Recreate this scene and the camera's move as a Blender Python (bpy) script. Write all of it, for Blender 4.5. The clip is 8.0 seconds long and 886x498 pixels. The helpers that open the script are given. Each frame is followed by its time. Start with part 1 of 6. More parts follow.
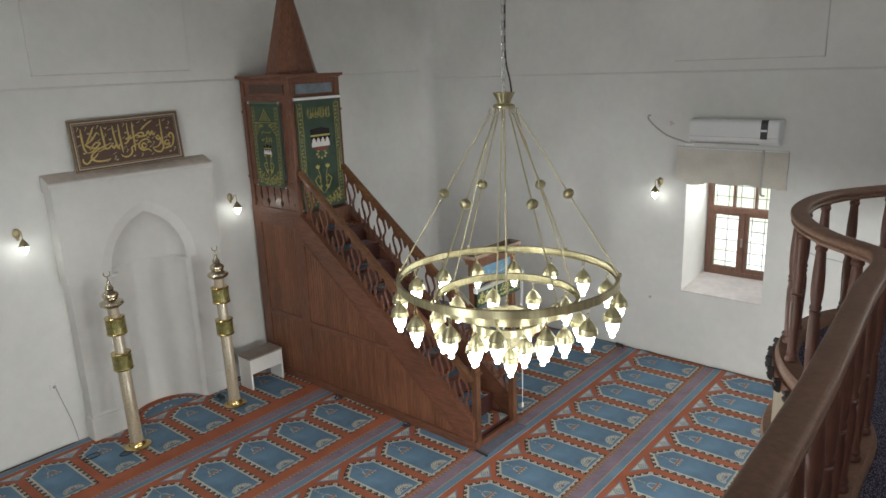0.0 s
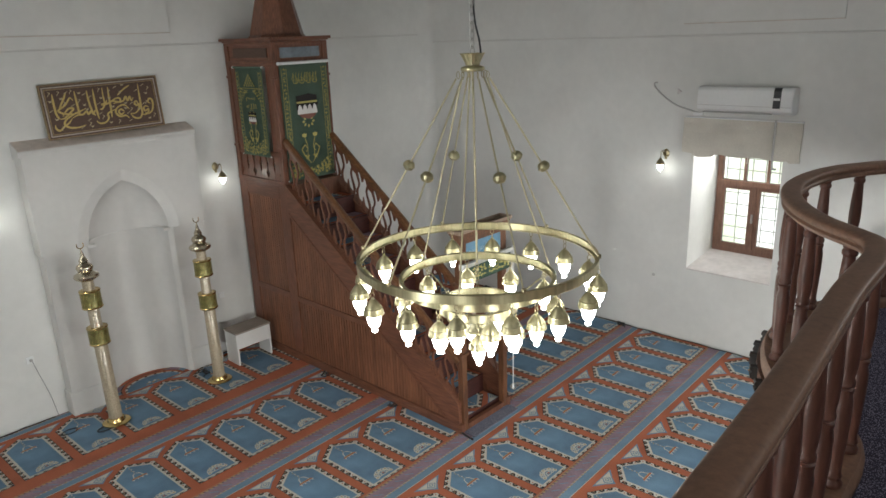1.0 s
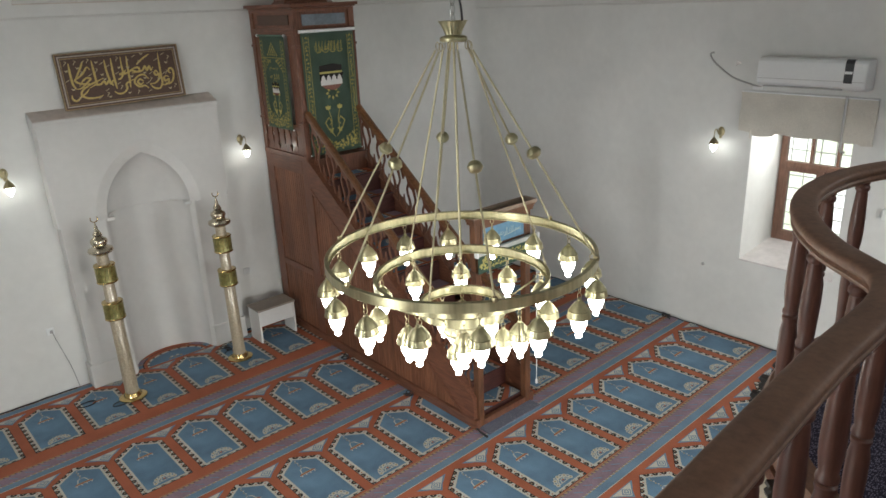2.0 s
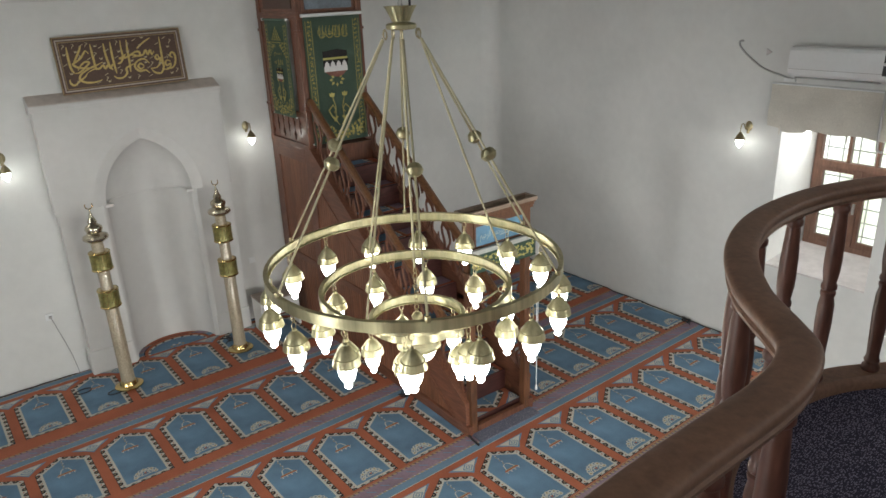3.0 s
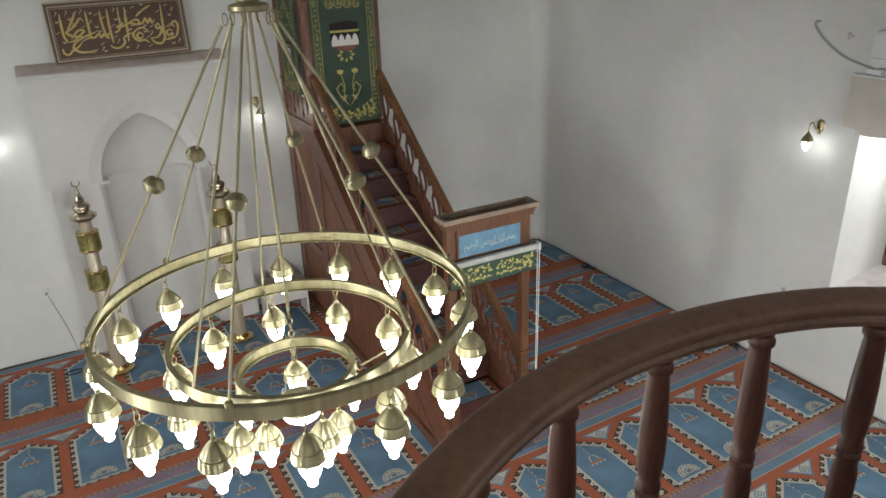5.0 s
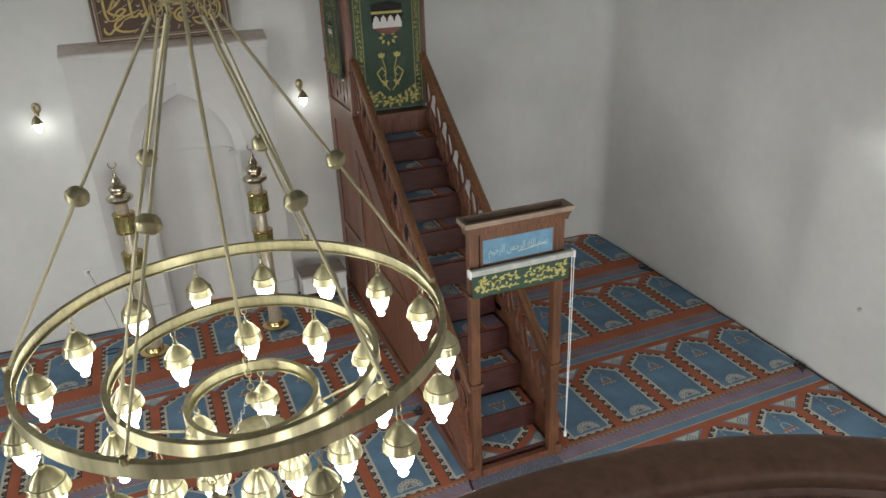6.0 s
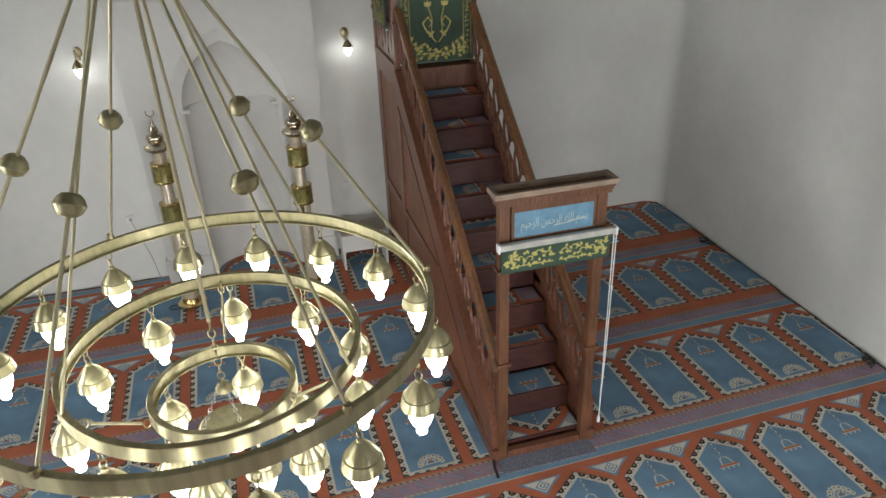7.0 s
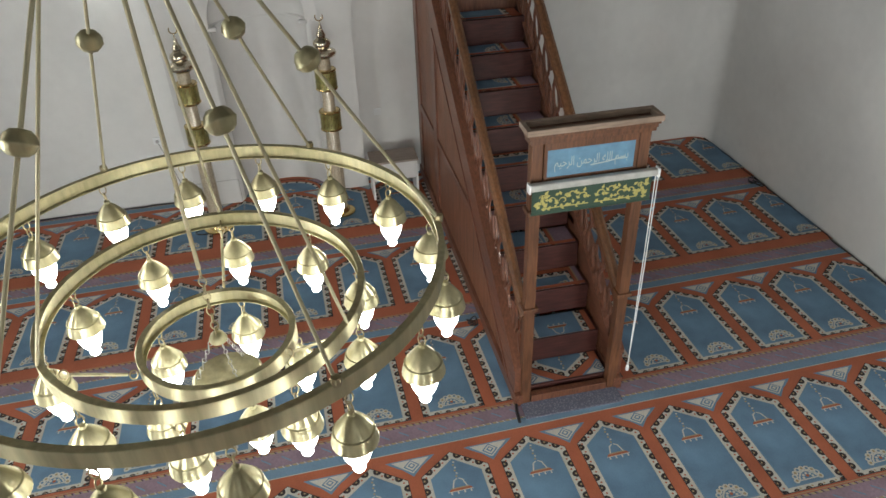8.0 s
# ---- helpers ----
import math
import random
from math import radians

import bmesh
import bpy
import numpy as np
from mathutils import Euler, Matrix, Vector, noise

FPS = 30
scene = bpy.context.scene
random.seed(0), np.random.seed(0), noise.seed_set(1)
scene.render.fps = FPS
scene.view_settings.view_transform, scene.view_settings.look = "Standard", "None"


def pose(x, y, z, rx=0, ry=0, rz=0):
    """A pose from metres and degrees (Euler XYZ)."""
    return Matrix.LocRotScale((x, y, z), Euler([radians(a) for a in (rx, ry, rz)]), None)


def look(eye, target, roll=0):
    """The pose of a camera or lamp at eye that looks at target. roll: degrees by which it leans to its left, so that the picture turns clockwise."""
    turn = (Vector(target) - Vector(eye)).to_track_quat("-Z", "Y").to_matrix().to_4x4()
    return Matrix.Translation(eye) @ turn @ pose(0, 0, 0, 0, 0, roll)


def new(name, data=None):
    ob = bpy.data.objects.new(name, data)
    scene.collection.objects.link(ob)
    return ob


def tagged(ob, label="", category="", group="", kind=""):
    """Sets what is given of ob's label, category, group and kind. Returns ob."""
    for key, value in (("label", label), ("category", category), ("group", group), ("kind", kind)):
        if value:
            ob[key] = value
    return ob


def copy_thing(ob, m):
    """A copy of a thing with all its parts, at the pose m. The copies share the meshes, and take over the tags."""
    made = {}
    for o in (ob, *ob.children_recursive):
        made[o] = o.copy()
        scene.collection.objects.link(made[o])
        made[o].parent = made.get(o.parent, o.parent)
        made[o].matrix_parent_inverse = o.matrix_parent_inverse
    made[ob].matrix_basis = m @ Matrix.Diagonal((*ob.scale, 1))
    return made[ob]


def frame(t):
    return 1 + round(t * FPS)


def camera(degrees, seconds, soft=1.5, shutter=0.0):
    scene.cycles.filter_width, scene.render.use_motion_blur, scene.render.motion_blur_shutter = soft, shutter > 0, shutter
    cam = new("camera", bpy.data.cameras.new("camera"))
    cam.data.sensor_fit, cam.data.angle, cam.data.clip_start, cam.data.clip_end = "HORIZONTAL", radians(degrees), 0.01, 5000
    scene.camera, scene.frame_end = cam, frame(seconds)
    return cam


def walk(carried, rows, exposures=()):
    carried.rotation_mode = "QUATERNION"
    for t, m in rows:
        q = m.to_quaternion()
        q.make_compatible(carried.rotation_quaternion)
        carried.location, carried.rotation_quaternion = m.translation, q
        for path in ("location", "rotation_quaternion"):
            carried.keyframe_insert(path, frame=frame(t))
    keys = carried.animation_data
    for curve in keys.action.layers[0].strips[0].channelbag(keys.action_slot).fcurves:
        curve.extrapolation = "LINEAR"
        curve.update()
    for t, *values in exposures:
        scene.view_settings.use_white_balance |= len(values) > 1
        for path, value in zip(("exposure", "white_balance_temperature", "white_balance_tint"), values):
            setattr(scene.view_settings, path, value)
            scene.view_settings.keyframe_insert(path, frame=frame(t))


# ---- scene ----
import itertools

cam = camera(64.3, 8.0, soft=1.55)
PATH = [
    (0, (0.414, 0.18, 4.198), (-0.87, 1.626, 3.69), -2.2),
    (0.5, (0.413, 0.426, 4.15), (-0.876, 1.854, 3.602), -2.1),
    (1, (0.418, 0.713, 4.128), (-0.895, 2.102, 3.54), -2.1),
    (1.5, (0.417, 1.101, 4.115), (-0.96, 2.406, 3.482), -2.3),
    (3, (0.476, 2.099, 4.08), (-1.037, 3.204, 3.382), -2.3),
    (3.5, (0.456, 2.415, 4.085), (-1.083, 3.472, 3.367), -2.3),
    (4, (0.425, 2.804, 4.052), (-1.162, 3.777, 3.322), -2.4),
    (4.5, (0.35, 3.087, 4.069), (-1.256, 4.012, 3.318), -2.3),
    (6, (0.026, 3.91, 4.066), (-1.677, 4.56, 3.243), -2.2),
    (6.5, (-0.092, 4.131, 4.038), (-1.816, 4.669, 3.177), -2.9),
    (7, (-0.238, 4.278, 4.025), (-1.945, 4.727, 3.084), -2.2),
    (7.5, (-0.377, 4.367, 3.984), (-2.044, 4.744, 2.946), -2.2),
    (8, (-0.475, 4.422, 3.961), (-2.104, 4.734, 2.844), -2.2),
]
walk(cam, [(t, look(eye, target, roll)) for t, eye, target, roll in PATH])

# ---- light ----
world = bpy.data.worlds.new("world")
scene.world = world
world.use_nodes = True
wn = world.node_tree.nodes
sky = wn.new("ShaderNodeTexSky")
sky.sky_type, sky.sun_disc = "NISHITA", False
sky.sun_elevation, sky.sun_rotation = radians(44), radians(258)
world.node_tree.links.new(sky.outputs[0], wn["Background"].inputs[0])
wn["Background"].inputs[1].default_value = 0.12

sun = new("sun", bpy.data.lights.new("sun", "SUN"))
sun.data.energy, sun.data.angle, sun.data.color = 2.0, radians(0.6), (1.0, 0.95, 0.88)
sun.matrix_world = look((-14, -3, 14), (0, 0, 0))


def opening_light(name, eye, target, width, height, watts, colour=(0.98, 0.998, 0.975)):
    """Area lamp in one wall opening; all but the lower north one are added."""
    lamp = new(name, bpy.data.lights.new(name, "AREA"))
    lamp.data.shape, lamp.data.size, lamp.data.size_y = "RECTANGLE", width, height
    lamp.data.energy, lamp.data.color = watts, colour
    lamp.matrix_world = look(eye, target)
    return lamp


SIDE_W, BACK_W, UPPER_W, SEEN_W, LOW_W = 128, 17, 37, 13, 140
BULB, SCONCE = 17.5, 15.0

# ---- materials ----


def material(name, base, rough=0.6, metal=0.0, grain=0.0, scale=20.0, stretch=(1, 1, 1), bump=0.0, bump_scale=60.0, stain=0.0, stain_scale=2.0, coat=0.0, island=0.0, coords="Object", spec=0.5, piece=0.0):
    """A surface with fine grain, broad stains and relief."""
    m = bpy.data.materials.new(name)
    m.use_nodes = True
    nodes, links = m.node_tree.nodes, m.node_tree.links
    b = nodes["Principled BSDF"]
    b.inputs["Roughness"].default_value, b.inputs["Metallic"].default_value = rough, metal
    b.inputs["Coat Weight"].default_value = coat
    b.inputs["Specular IOR Level"].default_value = spec
    tc = nodes.new("ShaderNodeTexCoord")
    mp = nodes.new("ShaderNodeMapping")
    mp.inputs["Scale"].default_value = stretch
    links.new(tc.outputs[coords], mp.inputs[0])
    colour = nodes.new("ShaderNodeRGB")
    colour.outputs[0].default_value = (*base, 1)
    out = colour.outputs[0]

    def vary(source, amount, factor):
        hsv = nodes.new("ShaderNodeHueSaturation")
        ramp = nodes.new("ShaderNodeMapRange")
        ramp.inputs["From Min"].default_value, ramp.inputs["From Max"].default_value = 0.25, 0.75
        ramp.inputs["To Min"].default_value, ramp.inputs["To Max"].default_value = 1 - amount, 1 + amount
        links.new(factor, ramp.inputs[0])
        links.new(ramp.outputs[0], hsv.inputs["Value"])
        links.new(source, hsv.inputs["Color"])
        return hsv.outputs[0]

    if grain:
        n = nodes.new("ShaderNodeTexNoise")
        n.inputs["Scale"].default_value, n.inputs["Detail"].default_value = scale, 6
        links.new(mp.outputs[0], n.inputs[0])
        out = vary(out, grain, n.outputs[0])
    if stain:
        n = nodes.new("ShaderNodeTexNoise")
        n.inputs["Scale"].default_value, n.inputs["Detail"].default_value = stain_scale, 5
        links.new(tc.outputs[coords], n.inputs[0])
        out = vary(out, stain, n.outputs[0])
    if island:
        g = nodes.new("ShaderNodeNewGeometry")
        out = vary(out, island, g.outputs["Random Per Island"])
    if piece:
        g = nodes.new("ShaderNodeObjectInfo")
        out = vary(out, piece, g.outputs["Random"])
    links.new(out, b.inputs["Base Color"])
    if bump:
        n = nodes.new("ShaderNodeTexNoise")
        n.inputs["Scale"].default_value, n.inputs["Detail"].default_value = bump_scale, 4
        links.new(mp.outputs[0], n.inputs[0])
        bp = nodes.new("ShaderNodeBump")
        bp.inputs["Strength"].default_value, bp.inputs["Distance"].default_value = bump, 0.01
        links.new(n.outputs[0], bp.inputs["Height"])
        links.new(bp.outputs[0], b.inputs["Normal"])
    return m


def brushed(m, amount):
    """Turns a metal into one that was brushed round its upright axis."""
    nodes, links = m.node_tree.nodes, m.node_tree.links
    tangent = nodes.new("ShaderNodeTangent")
    tangent.direction_type, tangent.axis = "RADIAL", "Z"
    b = nodes["Principled BSDF"]
    b.inputs["Anisotropic"].default_value, b.inputs["Anisotropic Rotation"].default_value = amount, 0.25
    links.new(tangent.outputs[0], b.inputs["Tangent"])
    return m


def glow(name, colour, strength):
    m = material(name, colour, 0.3)
    b = m.node_tree.nodes["Principled BSDF"]
    b.inputs["Emission Color"].default_value = (*colour, 1)
    b.inputs["Emission Strength"].default_value = strength
    return m


def glass(name, colour=(1, 1, 1), rough=0.0):
    m = bpy.data.materials.new(name)
    m.use_nodes = True
    b = m.node_tree.nodes["Principled BSDF"]
    b.inputs["Base Color"].default_value = (*colour, 1)
    b.inputs["Transmission Weight"].default_value, b.inputs["Roughness"].default_value = 1.0, rough
    b.inputs["IOR"].default_value = 1.45
    return m


PLASTER = material("plaster", (0.68, 0.68, 0.66), 0.85, grain=0.03, scale=9, bump=0.09, bump_scale=9, stain=0.085, stain_scale=1.1)
PLASTER_TRIM = material("plaster_trim", (0.62, 0.612, 0.592), 0.8, grain=0.02, scale=12, bump=0.07, bump_scale=14, stain=0.05, stain_scale=1.5)
STONE_SILL = material("stone_sill", (0.62, 0.58, 0.57), 0.7, grain=0.08, scale=12, stain=0.1, stain_scale=3)
# Dust on the niche ledge; also colours the line added under wall panels.
LEDGE_DUST_PANEL_LINE = material("dusty_ledge_panel_line", (0.58, 0.51, 0.46), 0.85, grain=0.1, scale=14, stain=0.15, stain_scale=4)
WOOD = material("walnut_wood", (0.150, 0.060, 0.034), 0.40, grain=0.45, scale=7, stretch=(9, 9, 1), bump=0.12, bump_scale=30, stain=0.2, stain_scale=1.3, coat=0.15)
WOOD_X = material("walnut_wood_lengthwise", (0.150, 0.060, 0.034), 0.40, grain=0.45, scale=7, stretch=(1, 9, 9), bump=0.12, bump_scale=30, stain=0.2, stain_scale=1.3, coat=0.15)
SLAT = material("slat_wood", (0.190, 0.080, 0.043), 0.42, grain=0.38, scale=6, stretch=(10, 10, 0.8), bump=0.1, bump_scale=30, stain=0.18, stain_scale=1.2, piece=0.11)
WINDOW_WOOD = material("window_wood", (0.165, 0.083, 0.055), 0.5, grain=0.3, scale=8, stretch=(6, 6, 1), stain=0.2, stain_scale=3)
RAIL_WOOD = material("rail_wood", (0.240, 0.130, 0.083), 0.5, grain=0.22, scale=60, bump=0.06, bump_scale=90, stain=0.18, stain_scale=5, coat=0.03)
BALUSTER_WOOD = material("baluster_wood", (0.122, 0.047, 0.031), 0.45, grain=0.35, scale=9, stretch=(8, 8, 1), stain=0.25, stain_scale=5, coat=0.1)
# Upright colour streaks stand in for reflections spread by the brushing.
BRASS = brushed(material("brushed_brass", (0.52, 0.48, 0.30), 0.40, 1.0, grain=0.22, scale=40, stretch=(1, 1, 0.04), stain=0.12, stain_scale=5), 0.8)
POST_VARNISH = material("varnished_post", (0.118, 0.049, 0.022), 0.42, grain=0.45, scale=7, stretch=(9, 9, 1), stain=0.3, stain_scale=4, coat=0.2)
VARNISH = material("varnished_wood", (0.150, 0.066, 0.028), 0.40, grain=0.45, scale=7, stretch=(1, 9, 9), stain=0.35, stain_scale=4, coat=0.2)
STEP_WOOD = material("step_wood", (0.068, 0.021, 0.017), 0.5, grain=0.4, scale=7, stretch=(9, 1, 9), stain=0.25, stain_scale=2)
DUSTY_WOOD = material("dusty_wood", (0.27, 0.20, 0.15), 0.7, grain=0.25, scale=9, stretch=(9, 1, 9), stain=0.3, stain_scale=5)
ROD_BRASS = material("dull_rod_brass", (0.52, 0.475, 0.32), 0.5, 0.75, grain=0.1, scale=30, stain=0.15, stain_scale=6)
BRASS_DARK = material("aged_brass", (0.42, 0.36, 0.22), 0.36, 1.0, grain=0.1, scale=30, stain=0.15, stain_scale=6)
GOLD = material("polished_gold", (0.66, 0.50, 0.22), 0.2, 1.0, grain=0.08, scale=20, stain=0.1)
SILVER_GOLD = material("pale_gold_metal", (0.58, 0.52, 0.40), 0.22, 1.0, grain=0.08, scale=20)
STEEL = material("chain_steel", (0.45, 0.45, 0.43), 0.35, 1.0, grain=0.1, scale=30)
GREEN_BAND = material("green_gold_band", (0.235, 0.215, 0.075), 0.32, 0.5, grain=0.3, scale=35, stain=0.3, stain_scale=14)
COLUMN_GLASS = material("speckled_column", (0.41, 0.35, 0.255), 0.3, 0.15, grain=0.3, scale=70, stain=0.1, stain_scale=8, coat=0.5)
WHITE_PLASTIC = material("white_plastic", (0.76, 0.77, 0.77), 0.35, grain=0.02, scale=30, stain=0.02)
DUSTY_PLASTIC = material("dusty_plastic", (0.42, 0.42, 0.39), 0.5, grain=0.12, scale=20, stain=0.2, stain_scale=9)
BLACK_PLASTIC = material("black_plastic", (0.02, 0.02, 0.022), 0.4, grain=0.1, scale=30)
CABLE_GREY = material("cable_grey", (0.42, 0.41, 0.40), 0.6, grain=0.05)
WHITE_BOARD = material("white_melamine", (0.74, 0.73, 0.71), 0.4, grain=0.03, scale=30, stain=0.03)
BROWN_TOP = material("worn_brown_top", (0.30, 0.25, 0.21), 0.5, grain=0.2, scale=9, stretch=(8, 1, 1), stain=0.15)
LINEN = material("linen", (0.56, 0.53, 0.47), 0.95, grain=0.12, scale=120, bump=0.1, bump_scale=160, stain=0.12, stain_scale=3)
GREEN_CLOTH = material("green_cloth", (0.108, 0.168, 0.125), 0.85, grain=0.18, scale=150, bump=0.2, bump_scale=200, stain=0.12, stain_scale=4)
DARK_GREEN_CLOTH = material("dark_green_cloth", (0.036, 0.072, 0.050), 0.85, grain=0.18, scale=150, bump=0.2, bump_scale=200, stain=0.12, stain_scale=4)
YELLOW_THREAD = material("yellow_thread", (0.44, 0.39, 0.12), 0.6, grain=0.2, scale=100)
BLACK_CLOTH = material("black_cloth", (0.018, 0.015, 0.014), 0.8, grain=0.2, scale=80)
RED_CLOTH = material("brick_red_cloth", (0.22, 0.10, 0.075), 0.8, grain=0.2, scale=80)
WHITE_CLOTH = material("white_cloth", (0.66, 0.64, 0.62), 0.8, grain=0.1, scale=80)
BLUE_PLAQUE = material("blue_plaque", (0.12, 0.25, 0.36), 0.45, grain=0.1, scale=30, stain=0.2, stain_scale=12)
GREY_PLAQUE = material("grey_blue_plaque", (0.16, 0.19, 0.22), 0.5, grain=0.15, scale=30, stain=0.25, stain_scale=10)
PALE_LETTER = material("pale_letter", (0.40, 0.47, 0.45), 0.5, grain=0.1)
BOARD_BROWN = material("dark_brown_board", (0.092, 0.052, 0.036), 0.55, grain=0.2, scale=40)
BOARD_GOLD = material("gold_leaf", (0.50, 0.37, 0.13), 0.42, 0.35, grain=0.2, scale=40)
PALE_GOLD = material("pale_gold_leaf", (0.46, 0.39, 0.24), 0.5, 0.2, grain=0.15, scale=40)
FRAME_GOLD = material("frame_old_gold", (0.26, 0.18, 0.09), 0.4, 0.3, grain=0.25, scale=30, stretch=(1, 1, 1), stain=0.2)
FRAME_PINK = material("frame_pale_inlay", (0.40, 0.34, 0.30), 0.45, grain=0.15, scale=30)
FASCIA = material("fascia_beige", (0.42, 0.36, 0.27), 0.6, grain=0.1, scale=12, stain=0.12)
RED_PAINT = material("dull_red_paint", (0.22, 0.035, 0.025), 0.5, grain=0.15, scale=15, stain=0.1)
BULB_GLOW = glow("lit_opal_glass", (1.0, 1.0, 0.95), BULB)
SCONCE_GLOW = glow("lit_sconce_glass", (0.97, 1.0, 0.94), SCONCE)
PANE = glass("window_glass", (0.95, 0.98, 0.97))

# carpet yarns
C_BLUE = material("carpet_blue", (0.130, 0.230, 0.340), 0.95, grain=0.12, scale=160, bump=0.3, bump_scale=220, stain=0.30, stain_scale=3.2)
C_RUST = material("carpet_rust", (0.40, 0.118, 0.059), 0.95, grain=0.15, scale=160, bump=0.3, bump_scale=220, stain=0.18, stain_scale=2.5)
C_CREAM = material("carpet_cream", (0.57, 0.56, 0.50), 0.95, grain=0.15, scale=140, bump=0.3, bump_scale=220, stain=0.15, stain_scale=2.5)
C_DARK = material("carpet_dark", (0.034, 0.027, 0.028), 0.95, grain=0.2, scale=140, bump=0.3, bump_scale=220)
C_PURPLE = material("carpet_purple", (0.265, 0.188, 0.235), 0.95, grain=0.14, scale=60, bump=0.3, bump_scale=220, stain=0.2, stain_scale=4)
C_PALE = material("carpet_pale_blue", (0.155, 0.255, 0.36), 0.95, grain=0.15, scale=140, bump=0.3, bump_scale=220, stain=0.15, stain_scale=3)
C_TAN = material("carpet_tan", (0.37, 0.29, 0.17), 0.95, grain=0.2, scale=140)
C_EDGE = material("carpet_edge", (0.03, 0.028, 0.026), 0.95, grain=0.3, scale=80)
YARNS = [C_BLUE, C_RUST, C_CREAM, C_DARK, C_PURPLE, C_PALE, C_TAN]
BLUE_Y, RUST_Y, CREAM_Y, DARK_Y, PURPLE_Y, PALE_Y, TAN_Y = range(7)


def flecked(name, base, fleck, scale, size):
    """Dark loop carpet with pale flecks."""
    m = material(name, base, 0.95, grain=0.2, scale=120, bump=0.4, bump_scale=180, stain=0.1, stain_scale=2)
    nodes, links = m.node_tree.nodes, m.node_tree.links
    b = nodes["Principled BSDF"]
    old = b.inputs["Base Color"].links[0].from_socket
    v = nodes.new("ShaderNodeTexVoronoi")
    v.inputs["Scale"].default_value = scale
    tc = nodes.new("ShaderNodeTexCoord")
    mp = nodes.new("ShaderNodeMapping")
    mp.inputs["Scale"].default_value = (1, 0.45, 1)
    links.new(tc.outputs["Object"], mp.inputs[0])
    links.new(mp.outputs[0], v.inputs[0])
    less = nodes.new("ShaderNodeMath")
    less.operation, less.inputs[1].default_value = "LESS_THAN", size
    links.new(v.outputs["Distance"], less.inputs[0])
    mix = nodes.new("ShaderNodeMix")
    mix.data_type = "RGBA"
    links.new(less.outputs[0], mix.inputs["Factor"])
    links.new(old, mix.inputs["A"])
    mix.inputs["B"].default_value = (*fleck, 1)
    links.new(mix.outputs["Result"], b.inputs["Base Color"])
    return m


GALLERY_CARPET = flecked("gallery_carpet", (0.042, 0.038, 0.066), (0.27, 0.25, 0.35), 200, 0.40)
GREY_MAT = flecked("grey_mat", (0.12, 0.125, 0.17), (0.24, 0.25, 0.30), 110, 0.33)

# ---- mesh helpers ----


def thing(name, label, category, group="", kind="", at=(0, 0, 0)):
    ob = new(name)
    ob.empty_display_size = 0.1
    ob.location = at
    return tagged(ob, label, category, group, kind)


def finish(bm, name, mats, smooth=False):
    me = bpy.data.meshes.new(name)
    bmesh.ops.recalc_face_normals(bm, faces=bm.faces)
    bm.to_mesh(me)
    bm.free()
    for m in mats if isinstance(mats, (list, tuple)) else [mats]:
        me.materials.append(m)
    if smooth:
        me.polygons.foreach_set("use_smooth", [True] * len(me.polygons))
        me.set_sharp_from_angle(angle=radians(40))
    return me


def part(name, bm, mats, parent=None, label="", smooth=False):
    ob = new(name, finish(bm, name, mats, smooth))
    if parent:
        ob.parent = parent
        if parent.type == "EMPTY":
            ob.matrix_parent_inverse = Matrix.Translation(-Vector(parent.location))
    if label:
        ob["label"] = label
    return ob


def box(bm, x0, x1, y0, y1, z0, z1, bevel=0.0, mat=0):
    vs = [bm.verts.new((x, y, z)) for x in (x0, x1) for y in (y0, y1) for z in (z0, z1)]
    fs = [bm.faces.new([vs[i] for i in q]) for q in ((0, 1, 3, 2), (4, 6, 7, 5), (0, 4, 5, 1), (2, 3, 7, 6), (0, 2, 6, 4), (1, 5, 7, 3))]
    for f in fs:
        f.material_index = mat
    if bevel:
        edges = list({e for f in fs for e in f.edges})
        bmesh.ops.bevel(bm, geom=edges, offset=bevel, segments=2, affect="EDGES", profile=0.6)
    return bm


def boxed(*args, **kw):
    return box(bmesh.new(), *args, **kw)


def lathe(bm, profile, seg=16, m=None, mat=0, squash=1.0, flute=0.0):
    m = m or Matrix()
    rings = []
    for r, z in profile:
        if r < 1e-5:
            rings.append([bm.verts.new(m @ Vector((0, 0, z)))])
        else:
            rr = [r * (1 - flute * (i % 2)) for i in range(seg)]
            rings.append([bm.verts.new(m @ Vector((rr[i] * math.cos(2 * math.pi * i / seg), squash * rr[i] * math.sin(2 * math.pi * i / seg), z))) for i in range(seg)])
    for a, b in zip(rings, rings[1:]):
        for i in range(seg):
            j = (i + 1) % seg
            if len(a) == 1 and len(b) == 1:
                continue
            if len(a) == 1:
                f = bm.faces.new((a[0], b[i], b[j]))
            elif len(b) == 1:
                f = bm.faces.new((a[i], a[j], b[0]))
            else:
                f = bm.faces.new((a[i], a[j], b[j], b[i]))
            f.material_index = mat
    for ring, turn in ((rings[0], -1), (rings[-1], 1)):
        if len(ring) > 1:
            f = bm.faces.new(ring[::turn])
            f.material_index = mat
    return bm


def lathed(*args, **kw):
    return lathe(bmesh.new(), *args, **kw)


